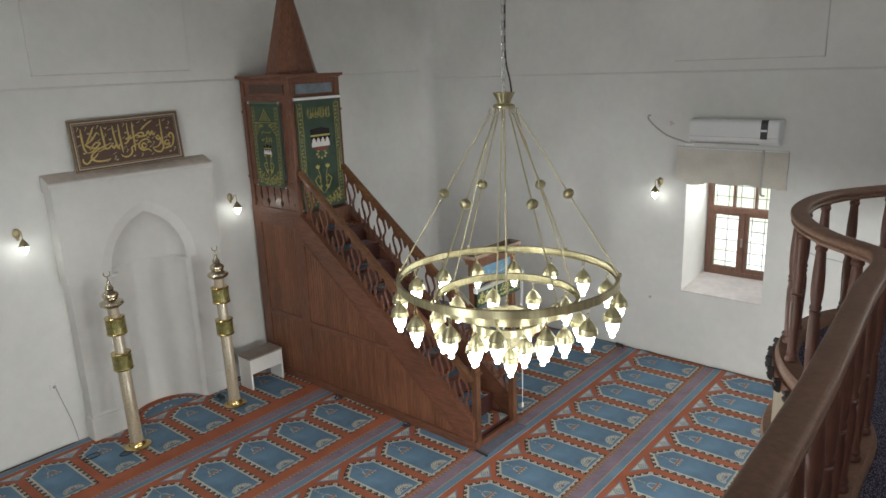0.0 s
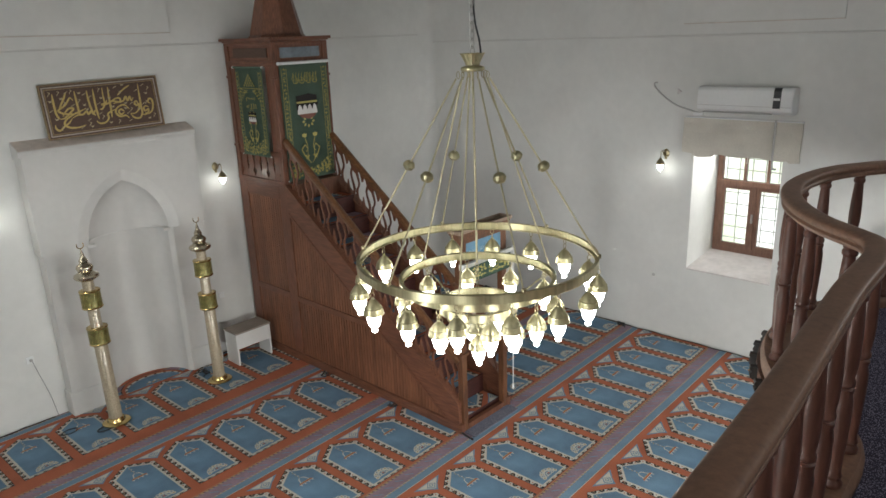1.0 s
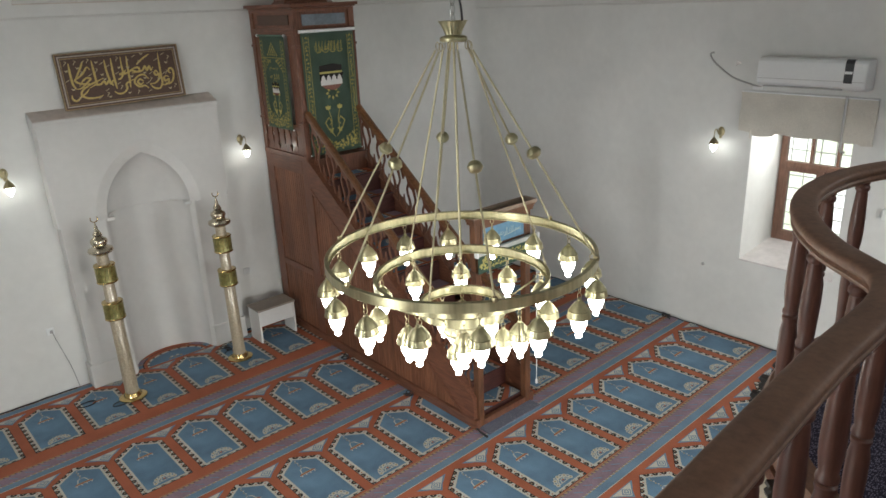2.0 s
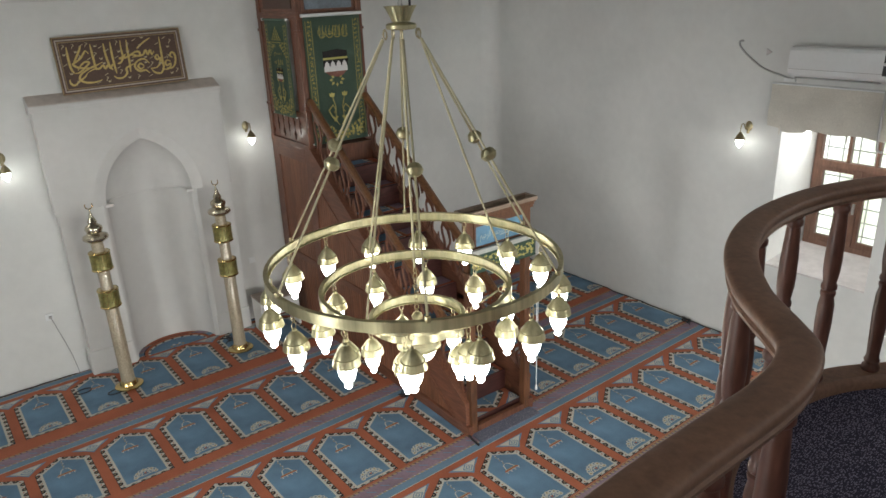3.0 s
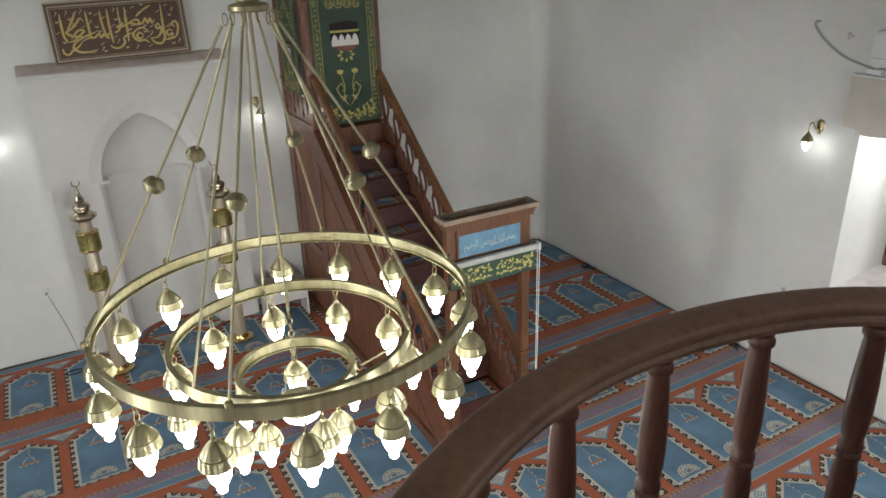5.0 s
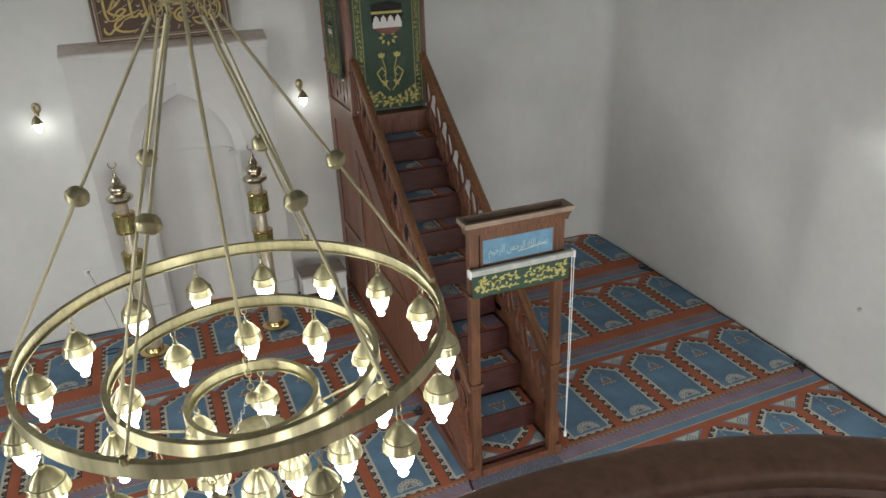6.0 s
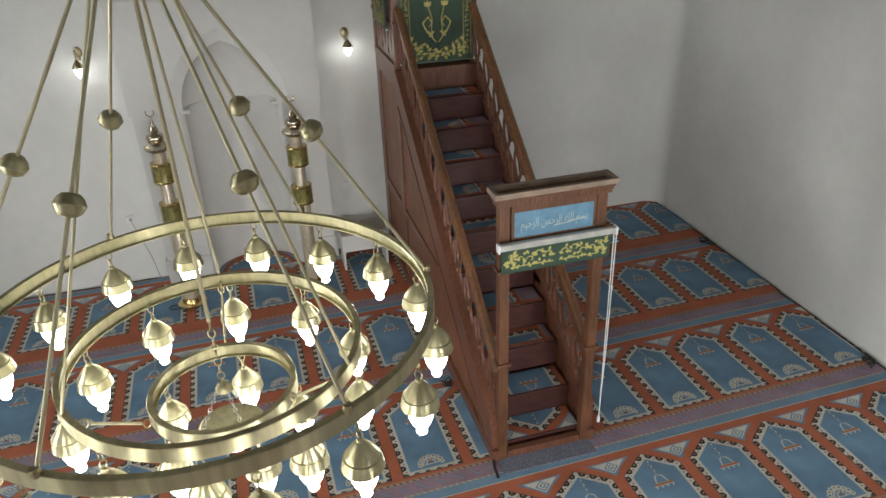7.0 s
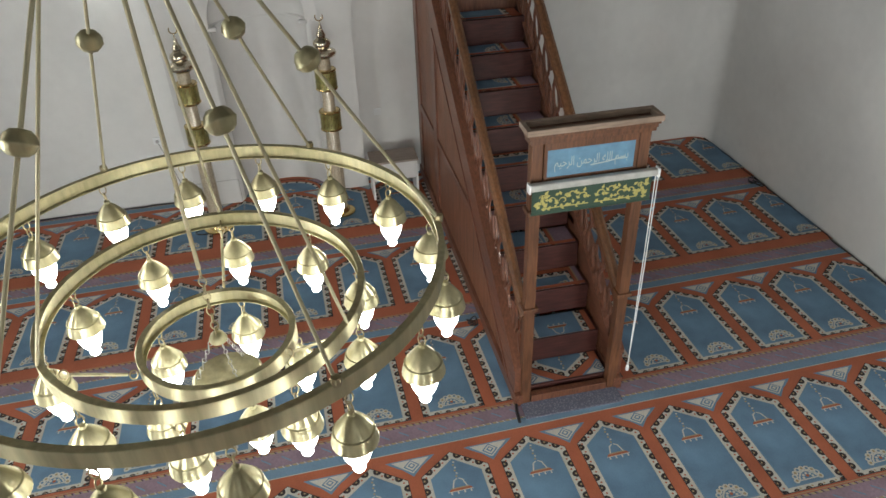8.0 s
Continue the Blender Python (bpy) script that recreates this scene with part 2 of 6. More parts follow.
def smooth_path(points, steps=6, closed=False):
    """Catmull-Rom curve through points."""
    p = [Vector(q) for q in points]
    n = len(p)
    out = []
    for i in range(n if closed else n - 1):
        a, b, c, d = (p[(i + k) % n] for k in (-1, 0, 1, 2)) if closed else (p[max(i - 1, 0)], p[i], p[i + 1], p[min(i + 2, n - 1)])
        for s in range(steps):
            t = s / steps
            out.append(0.5 * ((2 * b) + (c - a) * t + (2 * a - 5 * b + 4 * c - d) * t * t + (3 * b - a - 3 * c + d) * t ** 3))
    if not closed:
        out.append(p[-1])
    return out


def sweep(bm, path, section, closed=False, mat=0, up=(0, 0, 1)):
    """A section of (side, height) points carried along a path; side is to the left of the way."""
    rings, n, up = [], len(path), Vector(up)
    for i, p in enumerate(path):
        a, b = (path[i - 1], path[(i + 1) % n]) if closed else (path[max(i - 1, 0)], path[min(i + 1, n - 1)])
        d = (b - a).normalized()
        left = up.cross(d)
        left = left.normalized() if left.length > 1e-4 else Vector((1, 0, 0))
        high = d.cross(left)
        rings.append([bm.verts.new(p + left * s + high * h) for s, h in section])
    k = len(section)
    for i in range(n if closed else n - 1):
        a, b = rings[i], rings[(i + 1) % n]
        for j in range(k):
            f = bm.faces.new((a[j], a[(j + 1) % k], b[(j + 1) % k], b[j]))
            f.material_index = mat
    if not closed:
        bm.faces.new(rings[0][::-1]).material_index = mat
        bm.faces.new(rings[-1]).material_index = mat
    return bm


def circle_section(r, seg=6):
    return [(r * math.cos(2 * math.pi * i / seg), r * math.sin(2 * math.pi * i / seg)) for i in range(seg)]


def tube(bm, points, r, seg=6, closed=False, mat=0):
    up = (0, 0, 1)
    path = [Vector(p) for p in points]
    d = path[-1] - path[0]
    if d.length > 1e-6 and abs(d.normalized().z) > 0.95:
        up = (1, 0, 0)
    return sweep(bm, path, circle_section(r, seg), closed, mat, up)


def tubed(*args, **kw):
    return tube(bmesh.new(), *args, **kw)


def prism(bm, outline, place, d0, d1, mat=0):
    """A flat outline of (a, b) points given thickness from d0 to d1; place(a, b, d) sets it in space."""
    lo = [bm.verts.new(place(a, b, d0)) for a, b in outline]
    hi = [bm.verts.new(place(a, b, d1)) for a, b in outline]
    n = len(outline)
    bm.faces.new(lo[::-1]).material_index = mat
    bm.faces.new(hi).material_index = mat
    for i in range(n):
        bm.faces.new((lo[i], lo[(i + 1) % n], hi[(i + 1) % n], hi[i])).material_index = mat
    return bm


def on_x(x):
    """Flat work on a wall that faces along x: a runs along y, b up, d out along x."""
    return lambda a, b, d: Vector((x + d, a, b))


def on_y(y):
    return lambda a, b, d: Vector((a, y + d, b))


def strip_path(bm, points, width, place, d, mat=0, taper=False):
    """A flat ribbon along a curve, laid on a surface."""
    n = len(points)
    pairs = []
    for i in range(n):
        a, b = Vector(points[max(i - 1, 0)]), Vector(points[min(i + 1, n - 1)])
        t = (b - a).normalized()
        w = width * (0.25 + 0.75 * math.sin(math.pi * (i + 0.6) / (n + 0.2))) if taper else width
        nx, ny = -t.y * w / 2, t.x * w / 2
        x, y = points[i]
        pairs.append((bm.verts.new(place(x + nx, y + ny, d)), bm.verts.new(place(x - nx, y - ny, d))))
    for a, b in zip(pairs, pairs[1:]):
        bm.faces.new((a[0], a[1], b[1], b[0])).material_index = mat
    return bm


def letters(bm, text, place, a, b, width, height, d, mat=0, bold=0.0):
    """Writing in the built-in font, fitted into a field whose lower left corner is (a, b)."""
    curve = bpy.data.curves.new("writing", "FONT")
    curve.body = text
    curve.resolution_u = 3
    curve.offset = bold
    ob = bpy.data.objects.new("writing", curve)
    scene.collection.objects.link(ob)
    me = ob.evaluated_get(bpy.context.evaluated_depsgraph_get()).to_mesh()
    co = [v.co.copy() for v in me.vertices]
    lo = [min(c[i] for c in co) for i in (0, 1)]
    hi = [max(c[i] for c in co) for i in (0, 1)]
    vs = [bm.verts.new(place(a + (c.x - lo[0]) / (hi[0] - lo[0]) * width, b + (c.y - lo[1]) / (hi[1] - lo[1]) * height, d)) for c in co]
    for p in me.polygons:
        try:
            bm.faces.new([vs[i] for i in p.vertices]).material_index = mat
        except ValueError:
            pass
    bpy.data.objects.remove(ob)
    bpy.data.curves.remove(curve)
    return bm

# ---- the room ----
WX, EX, SY, NY, TOP = -7.95, 2.7, -1.3, 9.32, 7.2
THICK = 0.9


def wall(name, label, boxes):
    bm = bmesh.new()
    for b in boxes:
        box(bm, *b)
    ob = part(name, bm, PLASTER)
    tagged(ob, label, "wall", kind="structure")
    return ob


floor = part("floor", boxed(WX - THICK, EX + THICK, SY - THICK, NY + THICK, -0.2, 0.0), material("screed", (0.3, 0.29, 0.28), 0.9, grain=0.1, stain=0.2))
tagged(floor, "bare screed floor under the wall-to-wall prayer carpet", "floor", kind="structure")
# Unseen ceiling; its dark colour keeps bounced light off the upper walls.
ceiling = part("ceiling", boxed(WX - THICK, EX + THICK, SY - THICK, NY + THICK, TOP, TOP + 0.3), material("dim_ceiling_plaster", (0.36, 0.34, 0.31), 0.9, grain=0.05, scale=9, stain=0.12, stain_scale=1.2))
tagged(ceiling, "unseen plaster ceiling, coloured dark to dim the upper walls", "ceiling", kind="structure")

WINX = (-3.305, -2.24)
WINZ = (1.03, 2.66)


def pierced(axis_wall, lo, hi, openings, d0, d1):
    """Boxes of a wall with openings (a0, a1, b0, b1); a runs along the wall, b up."""
    cells = []
    cuts = sorted({lo, hi, *(o[0] for o in openings), *(o[1] for o in openings)})
    for a0, a1 in zip(cuts, cuts[1:]):
        holes = sorted((o[2], o[3]) for o in openings if o[0] <= a0 and o[1] >= a1)
        b = 0.0
        for h0, h1 in holes:
            cells.append((a0, a1, b, h0))
            b = h1
        cells.append((a0, a1, b, TOP))
    if axis_wall == "y":
        return [(a0, a1, d0, d1, b0, b1) for a0, a1, b0, b1 in cells]
    return [(d0, d1, a0, a1, b0, b1) for a0, a1, b0, b1 in cells]


# Openings beyond the one seen window are added so lamps can light the hall.
LOWER, UPPER = (0.7, 2.1), (4.3, 5.7)
wall("wall_north", "white plastered wall with a deep window recess", pierced("y", WX, EX + THICK, [(*WINX, *WINZ), (1.0, 2.0, *UPPER)], NY, NY + THICK))
wall("wall_south", "unseen white plastered wall with openings added for lamps", pierced("y", WX, EX + THICK, [(*WINX, *WINZ), (0.0, 1.1, *WINZ), (-6.2, -5.1, *UPPER), (-3.3, -2.2, *UPPER), (0.6, 1.6, *UPPER)], SY - THICK, SY))
wall("wall_east", "unseen plastered wall behind the gallery, openings added for lamps", pierced("x", SY - THICK, NY + THICK, [(0.6, 1.7, *LOWER), (0.6, 1.7, *UPPER), (3.5, 4.6, *LOWER), (3.5, 4.6, *UPPER), (6.4, 7.5, *LOWER), (6.4, 7.5, *UPPER)], EX, EX + THICK))
MIH = (3.43, 4.63)
wall("wall_west", "white plastered prayer-direction wall behind the niche", [(WX - THICK, WX, SY - THICK, MIH[0], 0, TOP), (WX - THICK, WX, MIH[1], NY + THICK, 0, TOP), (WX - THICK, WX, *MIH, 3.0, TOP), (WX - THICK, WX - 0.75, *MIH, 0, 3.0)])

# skylight at the seen north window, then lamps added in unseen openings
opening_light("window_light_north", (-2.78, NY + 0.62, 2.56), (-2.78, 6.0, 0.5), 0.98, 0.2, SEEN_W)
for x, share in ((-2.78, 1.05), (0.55, 0.7)):
    opening_light("added_light_south", (x, SY - 0.6, 1.9), (x - 2.0, 4, 0.9), 1.0, 1.5, SIDE_W * share)
for x, share in ((-5.65, 1.55), (-2.75, 0.8), (1.1, 0.1)):
    opening_light("added_light_upper", (x, SY - 0.6, 5.0), (x - 1.0, 4.5, 0.2), 1.0, 1.3, UPPER_W * share)
for y, share in ((1.15, 1.3), (4.05, 1.0), (6.95, 0.3)):
    opening_light("added_light_east", (EX + 0.6, y, 5.0), (-5, y + 0.6, 0.2), 1.0, 1.3, BACK_W * share)
# Added under the gallery to brighten the floor and the north-west corner.
for y, share in ((1.15, 0.4), (4.05, 1.0), (6.95, 1.15)):
    opening_light("added_light_east_lower", (EX + 0.6, y, 1.4), (-2.5, y + 0.8, 0.0), 1.0, 1.3, LOW_W * share)
opening_light("added_light_north_upper", (1.5, NY + 0.6, 5.0), (0, 4, 3.6), 0.9, 1.3, UPPER_W * 0.5)


def mouldings():
    """Thin plaster lines and shallow panels on the walls."""
    bm = bmesh.new()
    section = [(0, -0.014), (0.004, -0.012), (0.007, -0.004), (0.006, 0.004), (0.003, 0.010), (0, 0.012)]
    for z, path in ((3.98, [(EX, NY - 0.001, 3.98), (WX + 0.001, NY - 0.001, 3.98)]), (4.10, [(WX + 0.001, NY, 4.10), (WX + 0.001, SY, 4.10)])):
        sweep(bm, [Vector(p) for p in path], [(s, h) for s, h in section])
    ob = part("trim", bm, PLASTER_TRIM)
    tagged(ob, "thin white plaster string course along the walls", "moulding", kind="structure")
    for name, frame_boxes in (("trim", ((-3.53, -1.765, NY - 0.028, NY, 4.125, 6.4),)), ("trim", ((WX, WX + 0.026, 3.12, 4.95, 4.24, 6.4),))):
        b = bmesh.new()
        for q in frame_boxes:
            box(b, *q, bevel=0.006)
        x0, x1, y0, y1, z0, z1 = frame_boxes[0]
        panel = part(name, b, PLASTER)
        # Added strip: draws the dark line under the panel in colour.
        edge = bmesh.new()
        box(edge, x0, x1 + (0.006 if x0 == WX else 0), y0 - (0 if x0 == WX else 0.006), y1, z0 - 0.009, z0, bevel=0.002)
        part("lower_edge", edge, LEDGE_DUST_PANEL_LINE, panel, "darker line added along the lower edge")
        tagged(panel, "shallow raised white plaster panel high on the wall", "wall panel", kind="structure")


mouldings()

b = bmesh.new()
CR = 0.22
arc = [(CR - CR * math.sin(math.pi / 2 * i / 10), CR - CR * math.cos(math.pi / 2 * i / 10)) for i in range(11)]
prism(b, [(WX + 0.001 + a, NY - 0.001 - c) for a, c in arc] + [(WX + 0.001, NY - 0.001)], lambda a, c, d: Vector((a, c, d)), 0.0, TOP)
tagged(part("trim", b, PLASTER, smooth=True), "plaster rounded into the corner of the two walls", "wall corner", kind="structure")

# ---- window ----


def window(name, x0, x1, y, z0, z1):
    """Wooden window: frame, transom, two casements below and fixed lights above, panes, bars of the grille outside."""
    w = thing(name, "brown wooden casement window with small lights above, in a deep recess", "window", kind="structure", at=((x0 + x1) / 2, y, z0))
    d = 0.07
    b = bmesh.new()
    for q in ((x0, x0 + 0.07, z0, z1), (x1 - 0.07, x1, z0, z1), (x0 + 0.07, x1 - 0.07, z0, z0 + 0.07), (x0 + 0.07, x1 - 0.07, z1 - 0.06, z1)):
        box(b, q[0], q[1], y, y + d, q[2], q[3], bevel=0.006)
    part("window_frame", b, WINDOW_WOOD, w)
    zt = z0 + 0.93
    part("transom", boxed(x0 + 0.07, x1 - 0.07, y - 0.01, y + d, zt, zt + 0.07, bevel=0.006), WINDOW_WOOD, w)
    xm = (x0 + x1) / 2
    part("meeting_stile", boxed(xm - 0.025, xm + 0.025, y - 0.012, y + d, z0 + 0.07, zt, bevel=0.006), WINDOW_WOOD, w)
    for a0, a1 in ((x0 + 0.07, xm - 0.025), (xm + 0.025, x1 - 0.07)):
        c = bmesh.new()
        for q in ((a0, a0 + 0.045, z0 + 0.07, zt), (a1 - 0.045, a1, z0 + 0.07, zt), (a0 + 0.045, a1 - 0.045, z0 + 0.07, z0 + 0.13), (a0 + 0.045, a1 - 0.045, zt - 0.05, zt)):
            box(c, q[0], q[1], y + 0.004, y + d - 0.012, q[2], q[3], bevel=0.004)
        cas = part("casement", c, WINDOW_WOOD, w)
        p = part("pane", boxed(a0 + 0.045, a1 - 0.045, y + 0.03, y + 0.034, z0 + 0.13, zt - 0.05), PANE, cas)
        p.visible_shadow = False
    hb = boxed(xm - 0.012, xm + 0.012, y - 0.04, y - 0.012, z0 + 0.45, z0 + 0.57, bevel=0.005)
    part("handle", hb, STEEL, w, "pale metal window handle")
    n = 3
    span = (x1 - x0 - 0.14) / n
    for i in range(n):
        a0 = x0 + 0.07 + i * span
        if i:
            part("glazing_bar", boxed(a0 - 0.016, a0 + 0.016, y, y + d, zt + 0.07, z1 - 0.06, bevel=0.004), WINDOW_WOOD, w)
        p = part("pane", boxed(a0 + 0.018, a0 + span - 0.018, y + 0.03, y + 0.034, zt + 0.07, z1 - 0.06), PANE, w)
        p.visible_shadow = False
    return w


FZ = (1.11, 2.62)
FX = (-3.29, -2.27)
window("window_1", *FX, 10.08, *FZ)
grille = thing("window_grille", "pale painted iron grille outside the window", "grille", at=(-2.78, 10.19, 1.05))
GRILLE = material("grille_paint", (0.70, 0.70, 0.66), 0.6, grain=0.1)
for i in range(6):
    x = -3.20 + i * 0.168
    part("upright", tubed([(x, 10.19, 1.02), (x, 10.19, 2.64)], 0.007), GRILLE, grille)
for i in range(10):
    z = 1.13 + i * 0.158
    part("cross_bar", tubed([(-3.31, 10.2, z), (-2.25, 10.2, z)], 0.007), GRILLE, grille)

b = bmesh.new()
prism(b, [(NY - 0.004, 1.015), (NY - 0.004, 1.034), (10.08, 1.115), (10.08, 1.015)], lambda a, c, d: Vector((d, a, c)), *WINX)
sill = part("window_sill", b, STONE_SILL)
tagged(sill, "pale stained stone window sill sloping to the room", "sill", kind="structure")

bright = bpy.data.materials.new("daylight_haze")
bright.use_nodes = True
bn = bright.node_tree.nodes
bn.remove(bn["Principled BSDF"])
em = bn.new("ShaderNodeEmission")
em.inputs[0].default_value, em.inputs[1].default_value = (1.0, 1.0, 0.97, 1), 1.8
nz = bn.new("ShaderNodeTexNoise")
nz.inputs["Scale"].default_value = 0.5
rp = bn.new("ShaderNodeValToRGB")
rp.color_ramp.elements[0].color, rp.color_ramp.elements[0].position = (0.62, 0.66, 0.50, 1), 0.36
rp.color_ramp.elements[1].color, rp.color_ramp.elements[1].position = (1.0, 1.0, 0.98, 1), 0.6
tcb = bn.new("ShaderNodeTexCoord")
bright.node_tree.links.new(tcb.outputs["Object"], nz.inputs[0])
bright.node_tree.links.new(nz.outputs[0], rp.inputs[0])
bright.node_tree.links.new(rp.outputs[0], em.inputs[0])
bright.node_tree.links.new(em.outputs[0], bn["Material Output"].inputs[0])
back = part("backdrop", boxed(-30, 25, 24, 24.2, -4, 14), bright)
tagged(back, "overexposed daylight and pale greenery outside the window", "backdrop", kind="structure")

# ---- prayer carpet ----
PITCH = 0.562
ROWS_X = [(-7.805, 9.165), (-6.37, 9.16), (-5.0, 9.065), (-3.735, 8.968), (-2.483, 8.98), (-1.22, 8.95), (0.04, 9.0), (1.30, 8.95), (2.50, 8.95)]


def flat(bm, pts, z, mat):
    f = bm.faces.new([bm.verts.new((x, y, z)) for x, y in pts])
    f.material_index = mat
    if f.normal.z < 0:
        f.normal_flip()


def house(tip, shoulder, end, half):
    return [(tip, 0), (shoulder, half), (end, half), (end, -half), (shoulder, -half)]


def disc(u, v, r, n=7, stretch=1.0):
    return [(u + stretch * r * math.cos(2 * math.pi * i / n), v + r * math.sin(2 * math.pi * i / n)) for i in range(n)]


def niche_pattern():
    """One prayer niche of the carpet as flat yarn fields: (height, yarn, outline)."""
    out = [(0, DARK_Y, house(0.005, 0.170, 0.913, 0.2365)), (1, CREAM_Y, house(0.012, 0.174, 0.908, 0.232))]

    def lobe(p, along, inward, w, h):
        """A dark half-round on the border's outer edge with a pale eye, and a small dot beside it."""
        at = lambda a, d: (p[0] + along[0] * a + inward[0] * d, p[1] + along[1] * a + inward[1] * d)
        out.append((2, DARK_Y, [at(a * w, d * h) for a, d in ((-1, 0), (-0.92, 0.45), (-0.5, 0.88), (0, 1), (0.5, 0.88), (0.92, 0.45), (1, 0))]))
        out.append((3, TAN_Y, [at(a * w, d * h) for a, d in ((-0.3, 0.16), (-0.2, 0.42), (0, 0.5), (0.2, 0.42), (0.3, 0.16))]))
        out.append((2, RUST_Y if along[0] else TAN_Y, disc(*at(1.55 * w, 0.72 * h), 0.0085, 5)))

    # lobes round the border, closer along the sides
    for s in (-1, 1):
        for i in range(8):
            lobe((0.222 + i * 0.088 + 0.012 * s, s * 0.232), (1, 0), (0, -s), 0.029, 0.037)
        slope = Vector((0.165, s * 0.2225)).normalized()
        for i in range(3):
            t = 0.20 + 0.29 * i
            lobe((0.012 + t * 0.162, s * t * 0.232), slope, (abs(slope.y), -s * slope.x), 0.030, 0.034)
        out.append((2, DARK_Y, [(0.908, s * 0.232), (0.908, s * 0.190), (0.893, s * 0.196), (0.880, s * 0.232)]))
    for i in range(4):
        lobe((0.908, -0.132 + i * 0.088), (0, 1), (-1, 0), 0.021, 0.017)
    out += [(3, PALE_Y, house(0.071, 0.207, 0.878, 0.178)), (4, BLUE_Y, house(0.082, 0.212, 0.868, 0.170))]
    # hanging lamp
    for i in range(6):
        u = 0.105 + i * 0.024
        out.append((5, TAN_Y if i % 2 else CREAM_Y, disc(u, 0.004 * (-1) ** i, 0.0085, 5)))
    for s in (-1, 1):
        out.append((5, CREAM_Y, [(0.245, s * 0.002), (0.262, s * 0.026), (0.318, s * 0.044), (0.318, s * 0.053), (0.255, s * 0.034), (0.240, s * 0.008)]))
    out.append((5, TAN_Y, [(0.314, -0.058), (0.314, 0.058), (0.323, 0.066), (0.323, -0.066)]))
    out.append((5, RUST_Y, [(0.323, -0.070), (0.323, 0.070), (0.340, 0.080), (0.340, -0.080)]))
    out.append((5, CREAM_Y, [(0.340, -0.084), (0.340, 0.084), (0.345, 0.084), (0.345, -0.084)]))
    for i in range(4):
        v = -0.066 + i * 0.044
        out.append((5, CREAM_Y, [(0.345, v - 0.004), (0.345, v + 0.004), (0.362, v + 0.006), (0.368, v), (0.362, v - 0.006)]))
    # half rosette of looped petals
    for i in range(9):
        a = math.pi * (i / 8.0)
        u, v = 0.842 - 0.080 * math.sin(a), 0.088 * math.cos(a)
        out.append((5, CREAM_Y, disc(u, v, 0.021, 8)))
        out.append((6, BLUE_Y if i % 2 else TAN_Y, disc(u, v, 0.0105, 6)))
    out.append((7, CREAM_Y, [(0.852, -0.074), (0.852, 0.074), (0.818, 0.060), (0.786, 0.030), (0.778, 0.0), (0.786, -0.030), (0.818, -0.060)]))
    out.append((8, BLUE_Y, [(0.845, -0.060), (0.845, 0.060), (0.820, 0.048), (0.796, 0.022), (0.790, 0.0), (0.796, -0.022), (0.820, -0.048)]))
    for i in range(5):
        a = math.pi * (i / 4.0)
        out.append((9, CREAM_Y, disc(0.836 - 0.028 * math.sin(a), 0.034 * math.cos(a), 0.010, 6)))
    out.append((10, RUST_Y, disc(0.826, 0, 0.012, 6)))
    # triangle in the spandrel towards the next niche
    c = PITCH / 2
    out.append((0, PALE_Y, [(-0.004, c - 0.175), (-0.004, c + 0.175), (0.018, c + 0.150), (0.060, c + 0.095), (0.075, c + 0.07), (0.150, c), (0.075, c - 0.07), (0.060, c - 0.095), (0.018, c - 0.150)]))
    out.append((1, CREAM_Y, [(0.006, c - 0.135), (0.006, c + 0.135), (0.122, c)]))
    out.append((2, BLUE_Y, [(0.008, c), (0.060, c + 0.058), (0.112, c), (0.060, c - 0.058)]))
    out.append((3, CREAM_Y, [(0.020, c), (0.060, c + 0.044), (0.100, c), (0.060, c - 0.044)]))
    out.append((4, BLUE_Y, [(0.034, c), (0.060, c + 0.028), (0.086, c), (0.060, c - 0.028)]))
    out.append((5, CREAM_Y, [(0.046, c), (0.060, c + 0.015), (0.074, c), (0.060, c - 0.015)]))
    return out


NICHE = niche_pattern()


SKEW = radians(1.45)     # the rows lie slightly askew to the hall


